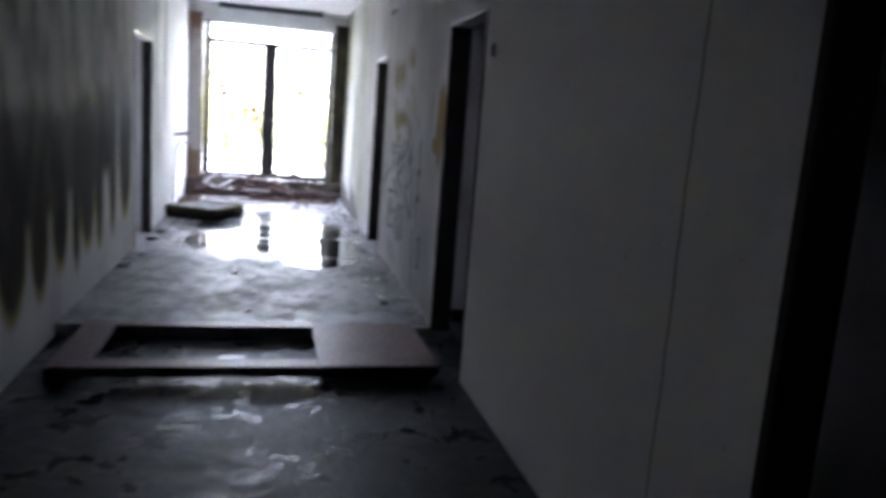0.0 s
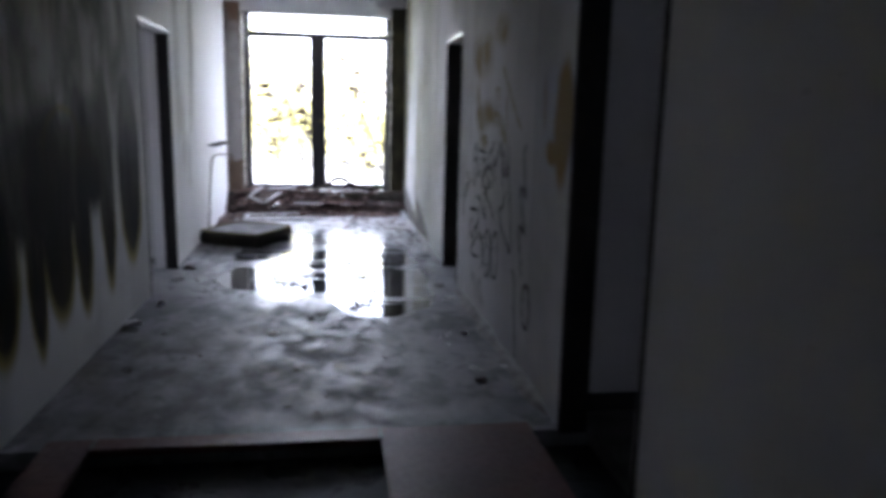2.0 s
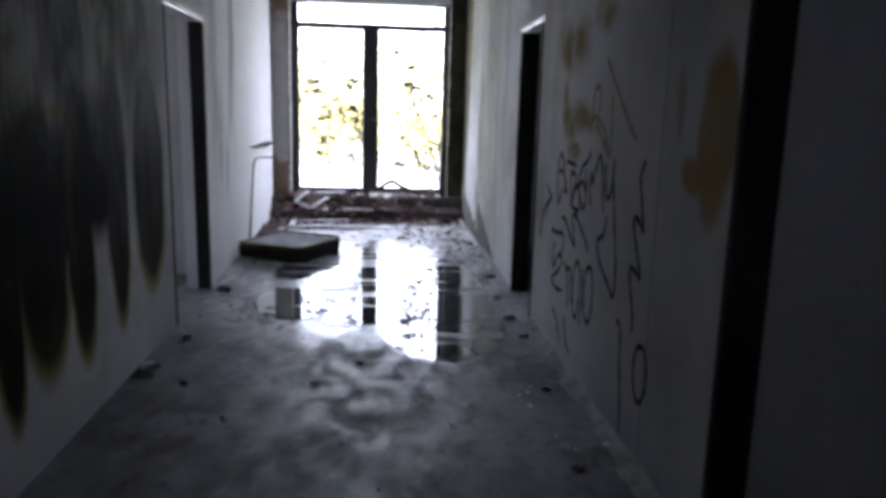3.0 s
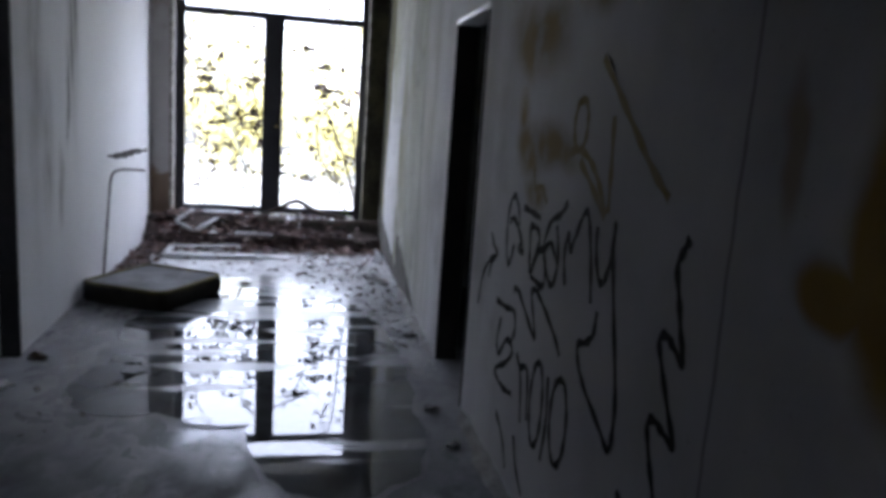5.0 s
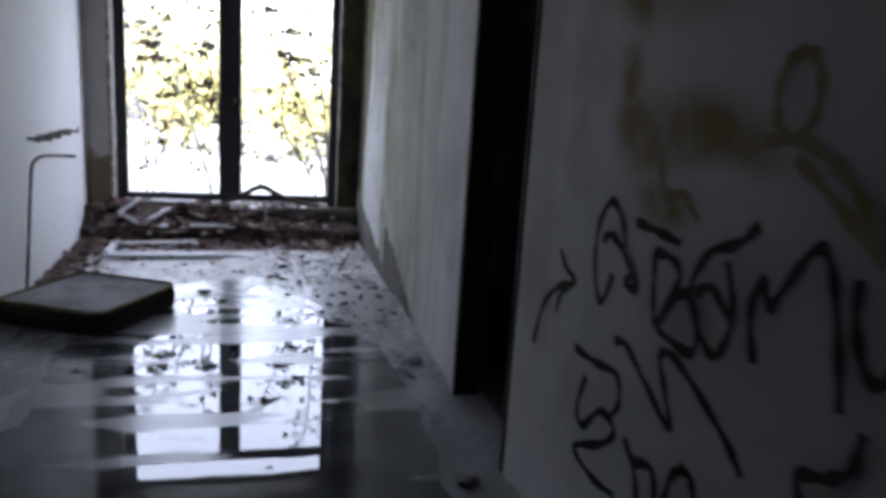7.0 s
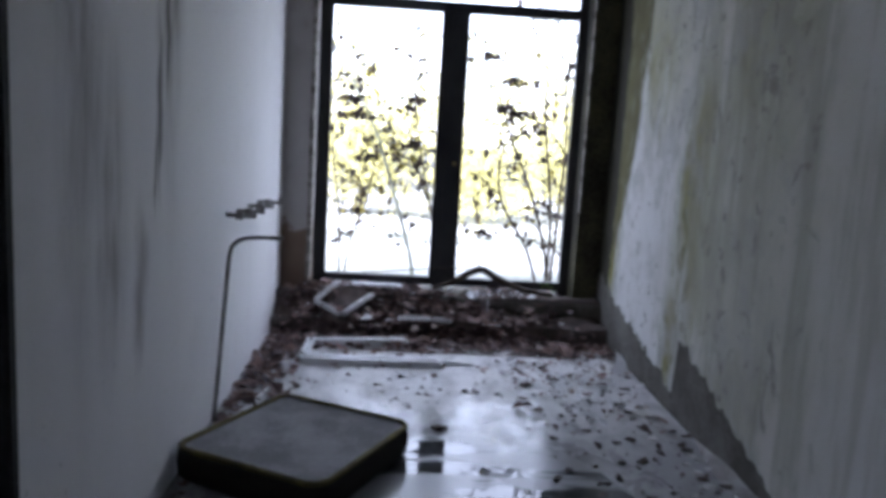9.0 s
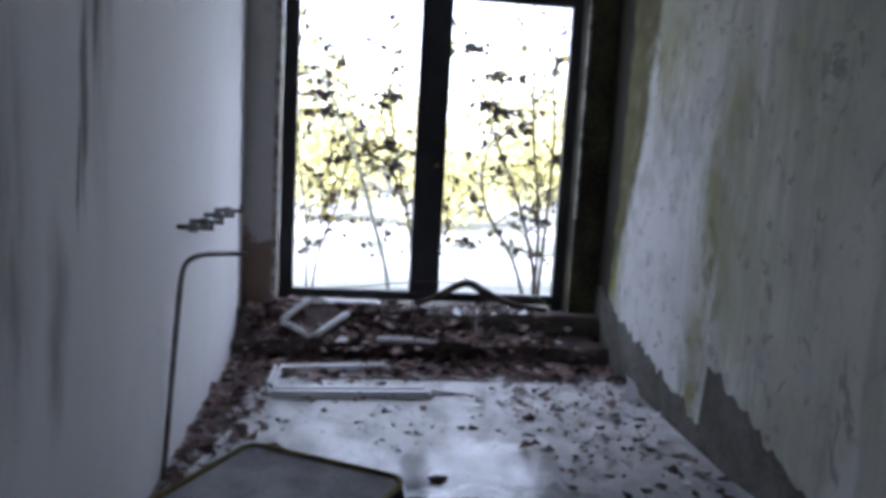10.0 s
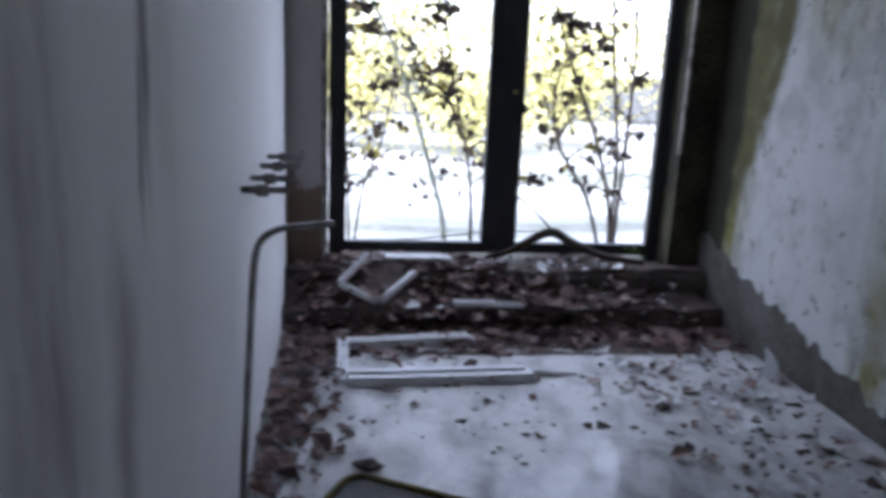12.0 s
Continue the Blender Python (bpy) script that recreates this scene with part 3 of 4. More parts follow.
def sag(x, y):
    """How the foam has warped: one corner lifts, the middle sinks."""
    return 0.012 * (x * x + y * y) / 0.14 - 0.008 + 0.006 * math.sin(5 * x + 1) * math.cos(4 * y)


def mattress():
    e = empty("mattress", -0.635, 8.865, 0.0)
    m = Matrix.Translation((-0.635, 8.865, 0.0)) @ Matrix.Rotation(radians(-27), 4, "Z") @ Matrix.Diagonal((0.97, 0.97, 1.13, 1))
    bm = bmesh.new()
    loops = [[bm.verts.new(m @ Vector((x, y, z + (sag(x, y) if z > 0.05 else 0)))) for x, y in rounded(half, 0.07)] for half, z in ((0.355, 0.0), (0.372, 0.02), (0.376, 0.06), (0.370, 0.10), (0.35, 0.112))]
    for a, b in zip(loops, loops[1:]):
        for k in range(len(a)):
            bm.faces.new((a[k], a[(k + 1) % len(a)], b[(k + 1) % len(a)], b[k]))
    bm.faces.new(loops[0][::-1])
    body = part("body", bm, FOAMSIDE, label="side coloured dark for its shade", smooth=True)
    bm = bmesh.new()
    loops = [[bm.verts.new(m @ Vector((x * f, y * f, 0.112 + sag(x * f, y * f) + 0.006 * noise.noise(Vector((x * f * 8, y * f * 8, 2)))))) for x, y in rounded(0.352, 0.07)] for f in (1.0, 0.94, 0.8, 0.6, 0.4, 0.2)]
    for a, b in zip(loops, loops[1:]):
        for k in range(len(a)):
            bm.faces.new((a[k], a[(k + 1) % len(a)], b[(k + 1) % len(a)], b[k]))
    bm.faces.new(loops[-1])
    top = part("cover", bm, FOAM, label="grey worn cloth top", smooth=True)
    bm = bmesh.new()
    edge = [m @ Vector((x, y, 0.112 + sag(x, y))) for x, y in rounded(0.362, 0.07)]
    tube(bm, edge + edge[:1], 0.013, 8)
    piping = part("piping", bm, PIPING, label="olive yellow edge piping", smooth=True)
    keep(e, body, top, piping)
    return tagged(e, "old grey foam mattress lying on the wet floor", "mattress")


mattress()


# ---- the tall window ----
def window():
    e = empty("window_1", 0.08, 11.6, 0.26)
    ya, yb = 11.565, 11.625
    bars = [boxes("post", [(-0.935, -0.835, ya, yb, 0.26, 2.74)], FRAME, round_by=0.006),
            boxes("post", [(1.03, 1.105, ya, yb, 0.26, 2.74)], FRAME, round_by=0.006),
            boxes("top_rail", [(-0.835, 1.03, ya, yb, 2.705, 2.74)], FRAME, round_by=0.006),
            boxes("transom", [(-0.835, 1.03, ya - 0.01, yb, 2.405, 2.485)], FRAME, round_by=0.006),
            boxes("bottom_rail", [(-0.835, 1.03, ya, yb, 0.30, 0.365)], FRAME, round_by=0.006)]
    for x0, x1 in ((-0.018, 0.088), (0.092, 0.196)):
        bars.append(boxes("stile", [(x0, x1, ya - 0.012, yb, 0.365, 2.435)], FRAME, round_by=0.008))
    bars.append(boxes("cover_strip", [(0.06, 0.12, ya - 0.022, ya - 0.0125, 0.37, 2.40)], FRAME, round_by=0.003))
    bm = bmesh.new()
    bmesh.ops.create_cone(bm, cap_ends=True, segments=16, radius1=0.014, radius2=0.011, depth=0.02,
                          matrix=Matrix.Translation((0.135, ya - 0.03, 1.27)) @ Matrix.Rotation(radians(90), 4, "X"))
    lock = part("lock", bm, BRASS, label="bright lock cylinder")
    bars.append(boxes("reveal_bead", [(-0.968, -0.938, 11.405, 11.56, 0.34, 2.72)], BEAD, label="pale dirty edge bead", round_by=0.004))
    bars.append(boxes("reveal_bead", [(1.107, 1.126, 11.407, 11.44, 0.95, 2.72)], BEAD, label="pale dirty edge bead broken off low down", round_by=0.004))
    keep(e, *bars)
    lock.parent = bars[6]
    return structure(e, "tall dark steel window with two leaves and no glass")


window()

# ---- outside ----
structure(boxes("ground", [(-700, 700, 12.05, 1400, -0.6, -0.05)], GROUND), "pale gravel ground outside reaching the horizon")
wall = boxes("garden_wall", [(-30, 30, 30.0, 30.3, -0.06, 1.25), (-30, 30, 29.95, 30.35, 1.25, 1.33)], CONCRETE, round_by=0.01)
tagged(wall, "long low grey concrete garden wall", "wall")


def leaf(bm, centre, size, rnd, flat=0.0):
    """One curled leaf: a diamond folded along its middle."""
    q = Euler((rnd.uniform(-1.6, 1.6) * (1 - flat), rnd.uniform(-1.6, 1.6) * (1 - flat), rnd.uniform(0, 6.28))).to_matrix()
    w = size * rnd.uniform(0.3, 0.5)
    fold = size * rnd.uniform(0.08, 0.3)
    pts = [(-size / 2, 0, 0), (-size * 0.1, -w, fold), (size / 2, 0, fold * 0.4), (-size * 0.1, w, fold)]
    v = [bm.verts.new(Vector(centre) + q @ Vector(p)) for p in pts]
    bm.faces.new((v[0], v[1], v[2]))
    bm.faces.new((v[0], v[2], v[3]))


def shrub(y, stems, seed, leaves, clusters, label, wood_paint=None, girth=0.017):
    """A sapling: thin stems, each through (x, z) points, with side twigs, small withered leaves and a few matted clusters (x, z)."""
    rnd = random.Random(seed)
    x, z = stems[0][0]
    e = empty("shrub", x, y, z)
    tips, wood = [], []
    for stem in stems:
        bm = bmesh.new()
        lean = rnd.uniform(-0.12, 0.22)
        main = curve_points([(px + rnd.uniform(-0.012, 0.012), y + lean * (pz - z) / 2.5, pz) for px, pz in stem], 6)
        n = len(main)
        tube(bm, main, [girth * (1 - 0.65 * i / n) for i in range(n)], 5)
        for i in range(4, n):
            if main[i].z < 0.45:
                continue
            for k in range(rnd.choice((1, 1, 2))):
                p = main[i]
                d = Vector((rnd.choice((-1, 1)) * rnd.uniform(0.3, 1), rnd.uniform(-0.4, 0.4), rnd.uniform(-0.15, 0.75))).normalized()
                length = rnd.uniform(0.07, 0.36)
                mid = p + d * length * 0.5 + Vector((0, 0, 0.02))
                end = p + d * length + Vector((0, 0, rnd.uniform(-0.05, 0.03)))
                tube(bm, [p, mid, end], [0.0065, 0.005, 0.003], 4)
                tips += [p.lerp(mid, rnd.random()), mid, mid.lerp(end, rnd.random()), end]
        wood.append(part("stem", bm, wood_paint or BARK))
    bm = bmesh.new()
    for k in range(leaves):
        c = tips[rnd.randrange(len(tips))] + Vector((rnd.gauss(0, 0.012), rnd.gauss(0, 0.02), rnd.gauss(-0.012, 0.015)))
        leaf(bm, c, 0.036 + 0.06 * rnd.random() ** 2, rnd)
    for cx, cz in clusters:
        for i in range(22):
            leaf(bm, Vector((cx + rnd.gauss(0, 0.07), y + rnd.gauss(0, 0.03), cz + rnd.gauss(0, 0.022))), rnd.uniform(0.06, 0.11), rnd, 0.3)
    wood.append(part("leaves", bm, TWIGLEAF, label="withered dark brown leaves"))
    keep(e, *wood)
    return tagged(e, label, "shrub", group="saplings outside the window")


shrub(12.40, [[(1.09, -0.05), (1.06, 0.45), (0.90, 1.02), (0.70, 1.48), (0.52, 1.95), (0.33, 2.35)], [(1.10, -0.05), (1.08, 0.80), (1.0, 1.6), (0.95, 2.2), (0.90, 2.7)],
              [(1.07, -0.05), (0.90, 0.50), (0.64, 0.92), (0.60, 1.29), (0.72, 1.62)], [(1.12, -0.05), (1.16, 0.8), (1.19, 1.5), (1.17, 2.1), (1.22, 2.6)]],
      11, 420, [(0.78, 1.70), (0.62, 1.74), (0.45, 2.20), (0.48, 0.62), (0.70, 1.98)], "thin many-stemmed sapling with withered leaves outside")
shrub(12.45, [[(-0.12, -0.05), (-0.16, 0.35), (-0.26, 0.74), (-0.40, 1.19), (-0.56, 1.59), (-0.75, 1.97), (-0.84, 2.4)]], 12, 170,
      [(-0.70, 1.62), (-0.73, 1.76)], "pale bent sapling with a few brown leaves", PALEBARK, 0.022)
shrub(12.50, [[(0.07, -0.05), (0.05, 0.5), (-0.02, 0.90), (-0.11, 1.35), (-0.19, 1.87), (-0.24, 2.4)], [(-0.02, 0.90), (-0.16, 1.22), (-0.36, 1.30), (-0.52, 1.24)]], 13, 220,
      [(-0.20, 1.78), (-0.18, 1.38)], "slim dark sapling with sparse dark leaves", None, 0.015)
shrub(12.70, [[(-0.80, -0.05), (-0.72, 0.5), (-0.58, 0.9), (-0.50, 1.5), (-0.58, 2.2)], [(-0.82, -0.05), (-0.84, 0.7), (-0.92, 1.4), (-0.86, 2.1)]], 16, 190,
      [], "low thin sapling with brown leaves", None, 0.011)


def tree(x, y, height, spread, seed, label):
    """A yellowing bush: a tapered trunk, limbs, and a loose crown of leaf clumps."""
    rnd = random.Random(seed)
    e = empty("tree", x, y, -0.05)
    bm = bmesh.new()
    trunk = curve_points([(x, y, -0.05), (x + rnd.uniform(-0.1, 0.1), y, height * 0.18), (x + rnd.uniform(-0.3, 0.3), y, height * 0.6)], 5)
    tube(bm, trunk, [0.05 * (1 - 0.6 * i / len(trunk)) for i in range(len(trunk))], 7)
    clumps = []
    for k in range(18):
        p = trunk[rnd.randrange(2, len(trunk))]
        a = rnd.uniform(0, 6.28)
        end = Vector((x + math.cos(a) * spread * rnd.uniform(0.3, 1), y + math.sin(a) * spread * rnd.uniform(0.3, 1), height * rnd.uniform(0.36, 1.0)))
        mid = p.lerp(end, 0.55) + Vector((0, 0, 0.15))
        tube(bm, [p, mid, end], [0.022, 0.014, 0.006], 5)
        clumps += [mid, end, mid.lerp(end, 0.6)]
    wood = part("trunk", bm, BARK)
    bm = bmesh.new()
    for c in clumps:
        r = rnd.uniform(0.3, 0.6)
        for k in range(34):
            leaf(bm, c + Vector((rnd.gauss(0, r), rnd.gauss(0, r), rnd.gauss(0, r * 0.7))), 0.05 + 0.12 * rnd.random() ** 1.5, rnd)
    crown = part("crown", bm, YELLOWLEAF, label="thin yellowing leaves")
    keep(e, wood, crown)
    return tagged(e, label, "tree", group="yellowing trees outside")


rnd = random.Random(77)
for k in range(13):
    x = -10.5 + 1.7 * k + rnd.uniform(-0.5, 0.5)
    tree(x, 24.5 + rnd.uniform(-2.0, 2.5), rnd.uniform(3.0, 4.8), rnd.uniform(1.4, 2.0), 40 + k, "small yellow-green tree standing on pale gravel")


for k in range(4):
    x = -4.0 + 2.6 * k + rnd.uniform(-0.6, 0.6)
    tree(x, 20.5 + rnd.uniform(-1.0, 1.5), rnd.uniform(1.1, 1.7), rnd.uniform(0.7, 1.0), 70 + k, "low yellow-green bush growing on pale gravel")


# ---- roller shutter box over the window ----
sb = empty("shutter_box", 0.09, 11.25, 2.68)
b1 = boxes("casing", [(-0.70, 0.89, 11.12, 11.38, 2.675, 2.905)], PVC, round_by=0.008)
# solid dark block fills the space over the casing, painted as its shade
b2 = boxes("gap", [(-0.69, 0.88, 11.16, 11.37, 2.905, 2.98)], FRAME, label="dark block standing for shade above the casing")
keep(sb, b1, b2)
tagged(sb, "white roller shutter box fixed under the ceiling", "shutter box")


# ---- marker tag on the east wall ----
def stroke(bm, pts, w, lift=0.0025):
    """A flat pen stroke on the wall: a ribbon through (y, z) points, 2 mm proud."""
    line = curve_points([(0, p[0], p[1]) for p in pts], 7)
    rows = []
    for i, p in enumerate(line):
        d = (line[min(i + 1, len(line) - 1)] - line[max(i - 1, 0)]).normalized()
        side = Vector((0, -d.z, d.y)) * w * (0.5 + 0.12 * math.sin(i * 0.9))
        rows.append([bm.verts.new((XR - lift - 0.002 * i / len(line), q.y, q.z)) for q in (p - side, p + side)])
    for a, b in zip(rows, rows[1:]):
        bm.faces.new((a[0], a[1], b[1], b[0]))


def ring(cy, cz, ry, rz, turns=1.05, tilt=0.0, start=1.2):
    n = 9
    return [(cy + ry * math.cos(start + 6.283 * turns * k / n) + tilt * rz * math.sin(start + 6.283 * turns * k / n), cz + rz * math.sin(start + 6.283 * turns * k / n)) for k in range(n + 1)]


GLYPHS = [
    [[(6.47, 0.62), (6.41, 0.775), (6.30, 0.87), (6.18, 0.917), (6.25, 0.95), (6.305, 0.995)], [(6.20, 0.91), (6.27, 0.85), (6.29, 0.79)]],
    [[(5.94, 1.005), (5.995, 0.91), (6.05, 0.985), (6.055, 1.115), (5.995, 1.20), (5.92, 1.165), (5.885, 1.09)], [(6.02, 1.085), (5.965, 1.11), (5.875, 1.07), (5.805, 1.005), (5.86, 1.0), (5.825, 1.045)]],
    [[(5.85, 1.17), (5.73, 1.165), (5.63, 1.158)], [(5.735, 1.12), (5.72, 1.02), (5.70, 0.94)], [(5.735, 1.117), (5.645, 1.115), (5.613, 1.07), (5.69, 0.94), (5.595, 1.047), (5.535, 1.03), (5.526, 0.93), (5.68, 0.934)]],
    [[(5.37, 1.25), (5.43, 1.20), (5.52, 1.16), (5.57, 1.06), (5.49, 0.96), (5.44, 0.96), (5.41, 1.05), (5.45, 1.16)], [(5.55, 1.06), (5.49, 1.09), (5.40, 1.03)]],
    [[(5.33, 0.98), (5.36, 1.07), (5.34, 1.15), (5.31, 1.10), (5.27, 1.16), (5.21, 1.24), (5.17, 1.21), (5.13, 1.10), (5.10, 0.98)]],
    [[(5.11, 1.21), (5.10, 1.13), (5.06, 1.06), (5.02, 1.07), (4.99, 1.15), (4.985, 1.24), (4.98, 1.15), (4.93, 0.98), (4.87, 0.79), (4.86, 0.68),
      (4.88, 0.62), (4.96, 0.66), (5.08, 0.72), (5.14, 0.77), (5.165, 0.83), (5.10, 0.86), (5.055, 0.90), (5.045, 0.97)]],
    [[(6.136, 0.725), (5.99, 0.73), (5.86, 0.745), (5.826, 0.68), (5.862, 0.62)], [(6.033, 0.67), (6.07, 0.56), (6.024, 0.515), (5.92, 0.61), (5.83, 0.59), (5.905, 0.515), (6.06, 0.43), (5.94, 0.40), (5.79, 0.42)]],
    [[(5.893, 0.83), (5.827, 0.84), (5.70, 0.775), (5.585, 0.72), (5.62, 0.80), (5.658, 0.872), (5.605, 0.893), (5.49, 0.85), (5.37, 0.79), (5.31, 0.745)]],
    [[(5.78, 0.60), (5.70, 0.52), (5.66, 0.36)], [(5.72, 0.56), (5.62, 0.58), (5.58, 0.40)]],
    [ring(5.50, 0.50, 0.065, 0.16)],
    [ring(5.27, 0.53, 0.075, 0.15)],
    [[(5.40, 0.64), (5.38, 0.48), (5.40, 0.33)]],
    [[(6.0, 0.26), (5.88, 0.20), (5.80, 0.10)], [(5.72, 0.28), (5.66, 0.18), (5.56, 0.11)]],
]
tag = empty("wall_writing", XR, 5.3, 0.8)
letters = []
for glyph in GLYPHS:
    bm = bmesh.new()
    for k, s in enumerate(glyph):
        stroke(bm, s, 0.026, 0.0025 + 0.0024 * k)
    letters.append(part("letter", bm, INK))
keep(tag, *letters)
tagged(tag, "black marker scrawl written on the white wall", "graffiti")

zig = empty("wall_zigzag", XR, 4.6, 0.9)
marks = []
for s, w in (([(4.585, 1.265), (4.605, 1.235), (4.625, 1.19), (4.60, 1.12), (4.575, 1.05), (4.55, 0.985), (4.60, 1.01), (4.64, 1.025), (4.665, 1.0), (4.63, 0.93), (4.575, 0.84),
               (4.545, 0.79), (4.60, 0.80), (4.65, 0.81), (4.672, 0.78), (4.64, 0.70), (4.60, 0.62), (4.59, 0.54)], 0.026),
             (ring(4.47, 0.40, 0.075, 0.12), 0.024),
             ([(4.80, 0.54), (4.74, 0.50), (4.72, 0.36), (4.68, 0.2), (4.66, 0.05)], 0.024)):
    bm = bmesh.new()
    stroke(bm, s, w)
    marks.append(part("stroke", bm, INK))
keep(zig, *marks)
tagged(zig, "black zigzag marker line on the white wall", "graffiti")

YELLOWINK = plain("ochre spray paint", (0.24, 0.19, 0.075), (0.29, 0.25, 0.16), 0.9, 16.0)
spray = empty("wall_spray", XR, 5.2, 1.5)
marks = []
for s in ([(5.40, 1.41), (5.30, 1.42), (5.21, 1.39), (5.14, 1.34), (5.06, 1.25)], ring(5.32, 1.50, 0.055, 0.08), [(5.19, 1.70), (5.05, 1.59), (4.92, 1.49), (4.80, 1.40), (4.70, 1.34)],
          [(5.07, 1.53), (5.055, 1.40), (5.04, 1.26)], [(5.30, 1.39), (5.18, 1.32), (5.06, 1.24)], [(5.76, 1.34), (5.72, 1.26), (5.64, 1.27), (5.57, 1.22)]):
    bm = bmesh.new()
    stroke(bm, s, 0.027, 0.002 + 0.0006 * len(marks))
    marks.append(part("stroke", bm, YELLOWINK))
keep(spray, *marks)
tagged(spray, "faded ochre spray lines on the white wall", "graffiti")


# ---- plaster that has fallen off the east wall: a rough bare band with a torn upper edge ----
def bare_patch():
    rnd = random.Random(5)
    bm = bmesh.new()
    n = 90
    upper, lower = [], []
    for i in range(n + 1):
        y = 8.2 + (END - 8.2) * i / n
        h = 0.13 + 0.21 * (y - 9.72) if y > 9.68 else 0.43 - 0.30 * (9.66 - y)
        h += 0.06 * noise.noise(Vector((y * 5, 0, 1))) + 0.05 * noise.noise(Vector((y * 14, 0, 1))) + 0.015 * rnd.uniform(-1, 1)
        h = max(0.03, h)
        h *= min(1.0, (y - 8.15) / 0.5)
        upper.append(h)
    cols = []
    for i in range(n + 1):
        y = 8.2 + (END - 8.2) * i / n
        cols.append([bm.verts.new((XR - 0.004 - 0.006 * abs(noise.noise(Vector((y * 7, k * 0.9, 3)))) * (k < 5), y, upper[i] * k / 5)) for k in range(6)])
    for a, b in zip(cols, cols[1:]):
        for k in range(5):
            bm.faces.new((a[k], a[k + 1], b[k + 1], b[k]))
    return structure(part("bare_plaster", bm, BARE), "torn grey band where paint fell off the wall")


bare_patch()


def chips(name, material, count, area, size, seed, label, z=0.0, flat=0.6):
    """Loose bits lying on a surface, too many to count."""
    rnd = random.Random(seed)
    bm = bmesh.new()
    x0, x1, y0, y1 = area
    for k in range(count):
        x, y = rnd.uniform(x0, x1), rnd.uniform(y0, y1)
        if noise.noise(Vector((x * 3.0, y * 3.0, seed))) < rnd.uniform(-0.35, 0.15):
            continue
        s = size * min(3.0, 0.5 / rnd.uniform(0.2, 1.0))
        m = Matrix.Translation((x, y, z + s * 0.12)) @ Euler((rnd.uniform(-0.4, 0.4), rnd.uniform(-0.4, 0.4), rnd.uniform(0, 6.28))).to_matrix().to_4x4()
        for v in box(bm, -s / 2, s / 2, -s * 0.3, s * 0.3, -s * 0.12, s * 0.12, m):
            v.co += Vector((rnd.gauss(0, s * 0.2), rnd.gauss(0, s * 0.2), rnd.gauss(0, s * 0.04)))
    return tagged(part(name, bm, material), label, "debris", kind="stuff")


chips("plaster_chips", CEIL, 70, (1.05, 1.30, 7.5, 10.9), 0.035, 21, "white plaster chips along the wall foot")
chips("plaster_chips", CONCRETE, 26, (-1.12, -0.95, 4.0, 8.2), 0.035, 22, "grey plaster chips along the wall foot")
chips("plaster_chips", CEIL, 26, (0.95, 1.28, 4.2, 7.4), 0.03, 29, "pale plaster crumbs beside the wall foot")
chips("dirt_clods", MUD, 260, (-0.9, 1.25, 9.6, 10.9), 0.017, 23, "small dark dirt clods on the floor")
chips("dirt_clods", MUD, 260, (0.5, 1.28, 7.6, 10.2), 0.02, 24, "dark dirt clods near the wall foot")
chips("dirt_clods", MUD, 90, (-1.0, 1.2, 3.95, 7.0), 0.014, 25, "scattered dirt crumbs on the wet floor")


def litter(name, count, spots, seed, label, size=0.05, paint=None, category="leaf litter"):
    """Fallen leaves in drifts: (x, y, z, spread x, spread y, share)."""
    rnd = random.Random(seed)
    bm = bmesh.new()
    for x, y, z, sx, sy, share in spots:
        for k in range(int(count * share)):
            py = y + rnd.gauss(0, sy)
            px = rnd.uniform(x - sx, x + sx) if sx > 0.3 else left_x(py) + 0.02 + abs(rnd.gauss(0, sx))
            if sx > 0.3 and noise.noise(Vector((px * 2.5, py * 4.0, seed))) < rnd.uniform(-0.5, 0.1):
                continue
            if py > 10.99 and px > rnd.uniform(0.5, 1.1):
                continue
            px = max(left_x(py) + 0.03, min(XR - 0.03, px))
            zz = ground_at(px, py) + rnd.uniform(0.002, 0.022)
            if z:
                zz = z * rnd.random() ** 1.6 + (0.10 if z > 0.12 else 0.0)
            leaf(bm, (px, py, zz), size * min(2.2, rnd.lognormvariate(-0.25, 0.45)), rnd, 0.72)
    return tagged(part(name, bm, paint or LEAF), label, category, kind="stuff")


def drift(x, y):
    return 0.045 * max(0.0, noise.noise(Vector((x * 2.2, y * 3.0, 4.0))) + 0.25) + 0.012 * noise.noise(Vector((x * 9, y * 9, 2.0)))


def ground_at(x, y):
    if y > 11.26:
        return 0.26 + max(0.0, drift(x, y))
    if y > 11.03:
        return 0.10 + max(0.0, drift(x, y)) + (0.13 if x < 0.35 else 0.13 - 0.09 * min(1.0, (x - 0.35) / 0.3)) * ((y - 11.03) / 0.23) ** 1.3
    if y > 10.72:
        return 0.7 * max(0.0, drift(x, y)) * (y - 10.72) / 0.31
    return 0.0


def soil():
    """Leaf mould lying on the steps and at their foot."""
    bm = bmesh.new()
    nx, ny = 90, 36
    grid = []
    for j in range(ny + 1):
        y = 10.66 + (11.56 - 10.66) * j / ny
        grid.append([bm.verts.new((x, y, ground_at(x, y) + (0.004 if drift(x, y) > 0.004 else -0.012))) for x in (left_x(y) + 0.01 + (XR - 0.02 - left_x(y)) * i / nx for i in range(nx + 1))])
    for a, b in zip(grid, grid[1:]):
        for i in range(nx):
            bm.faces.new((a[i], a[i + 1], b[i + 1], b[i]))
    return tagged(part("soil_drift", bm, MUD, smooth=True), "dark leaf mould drifted over the window steps", "soil", kind="stuff")


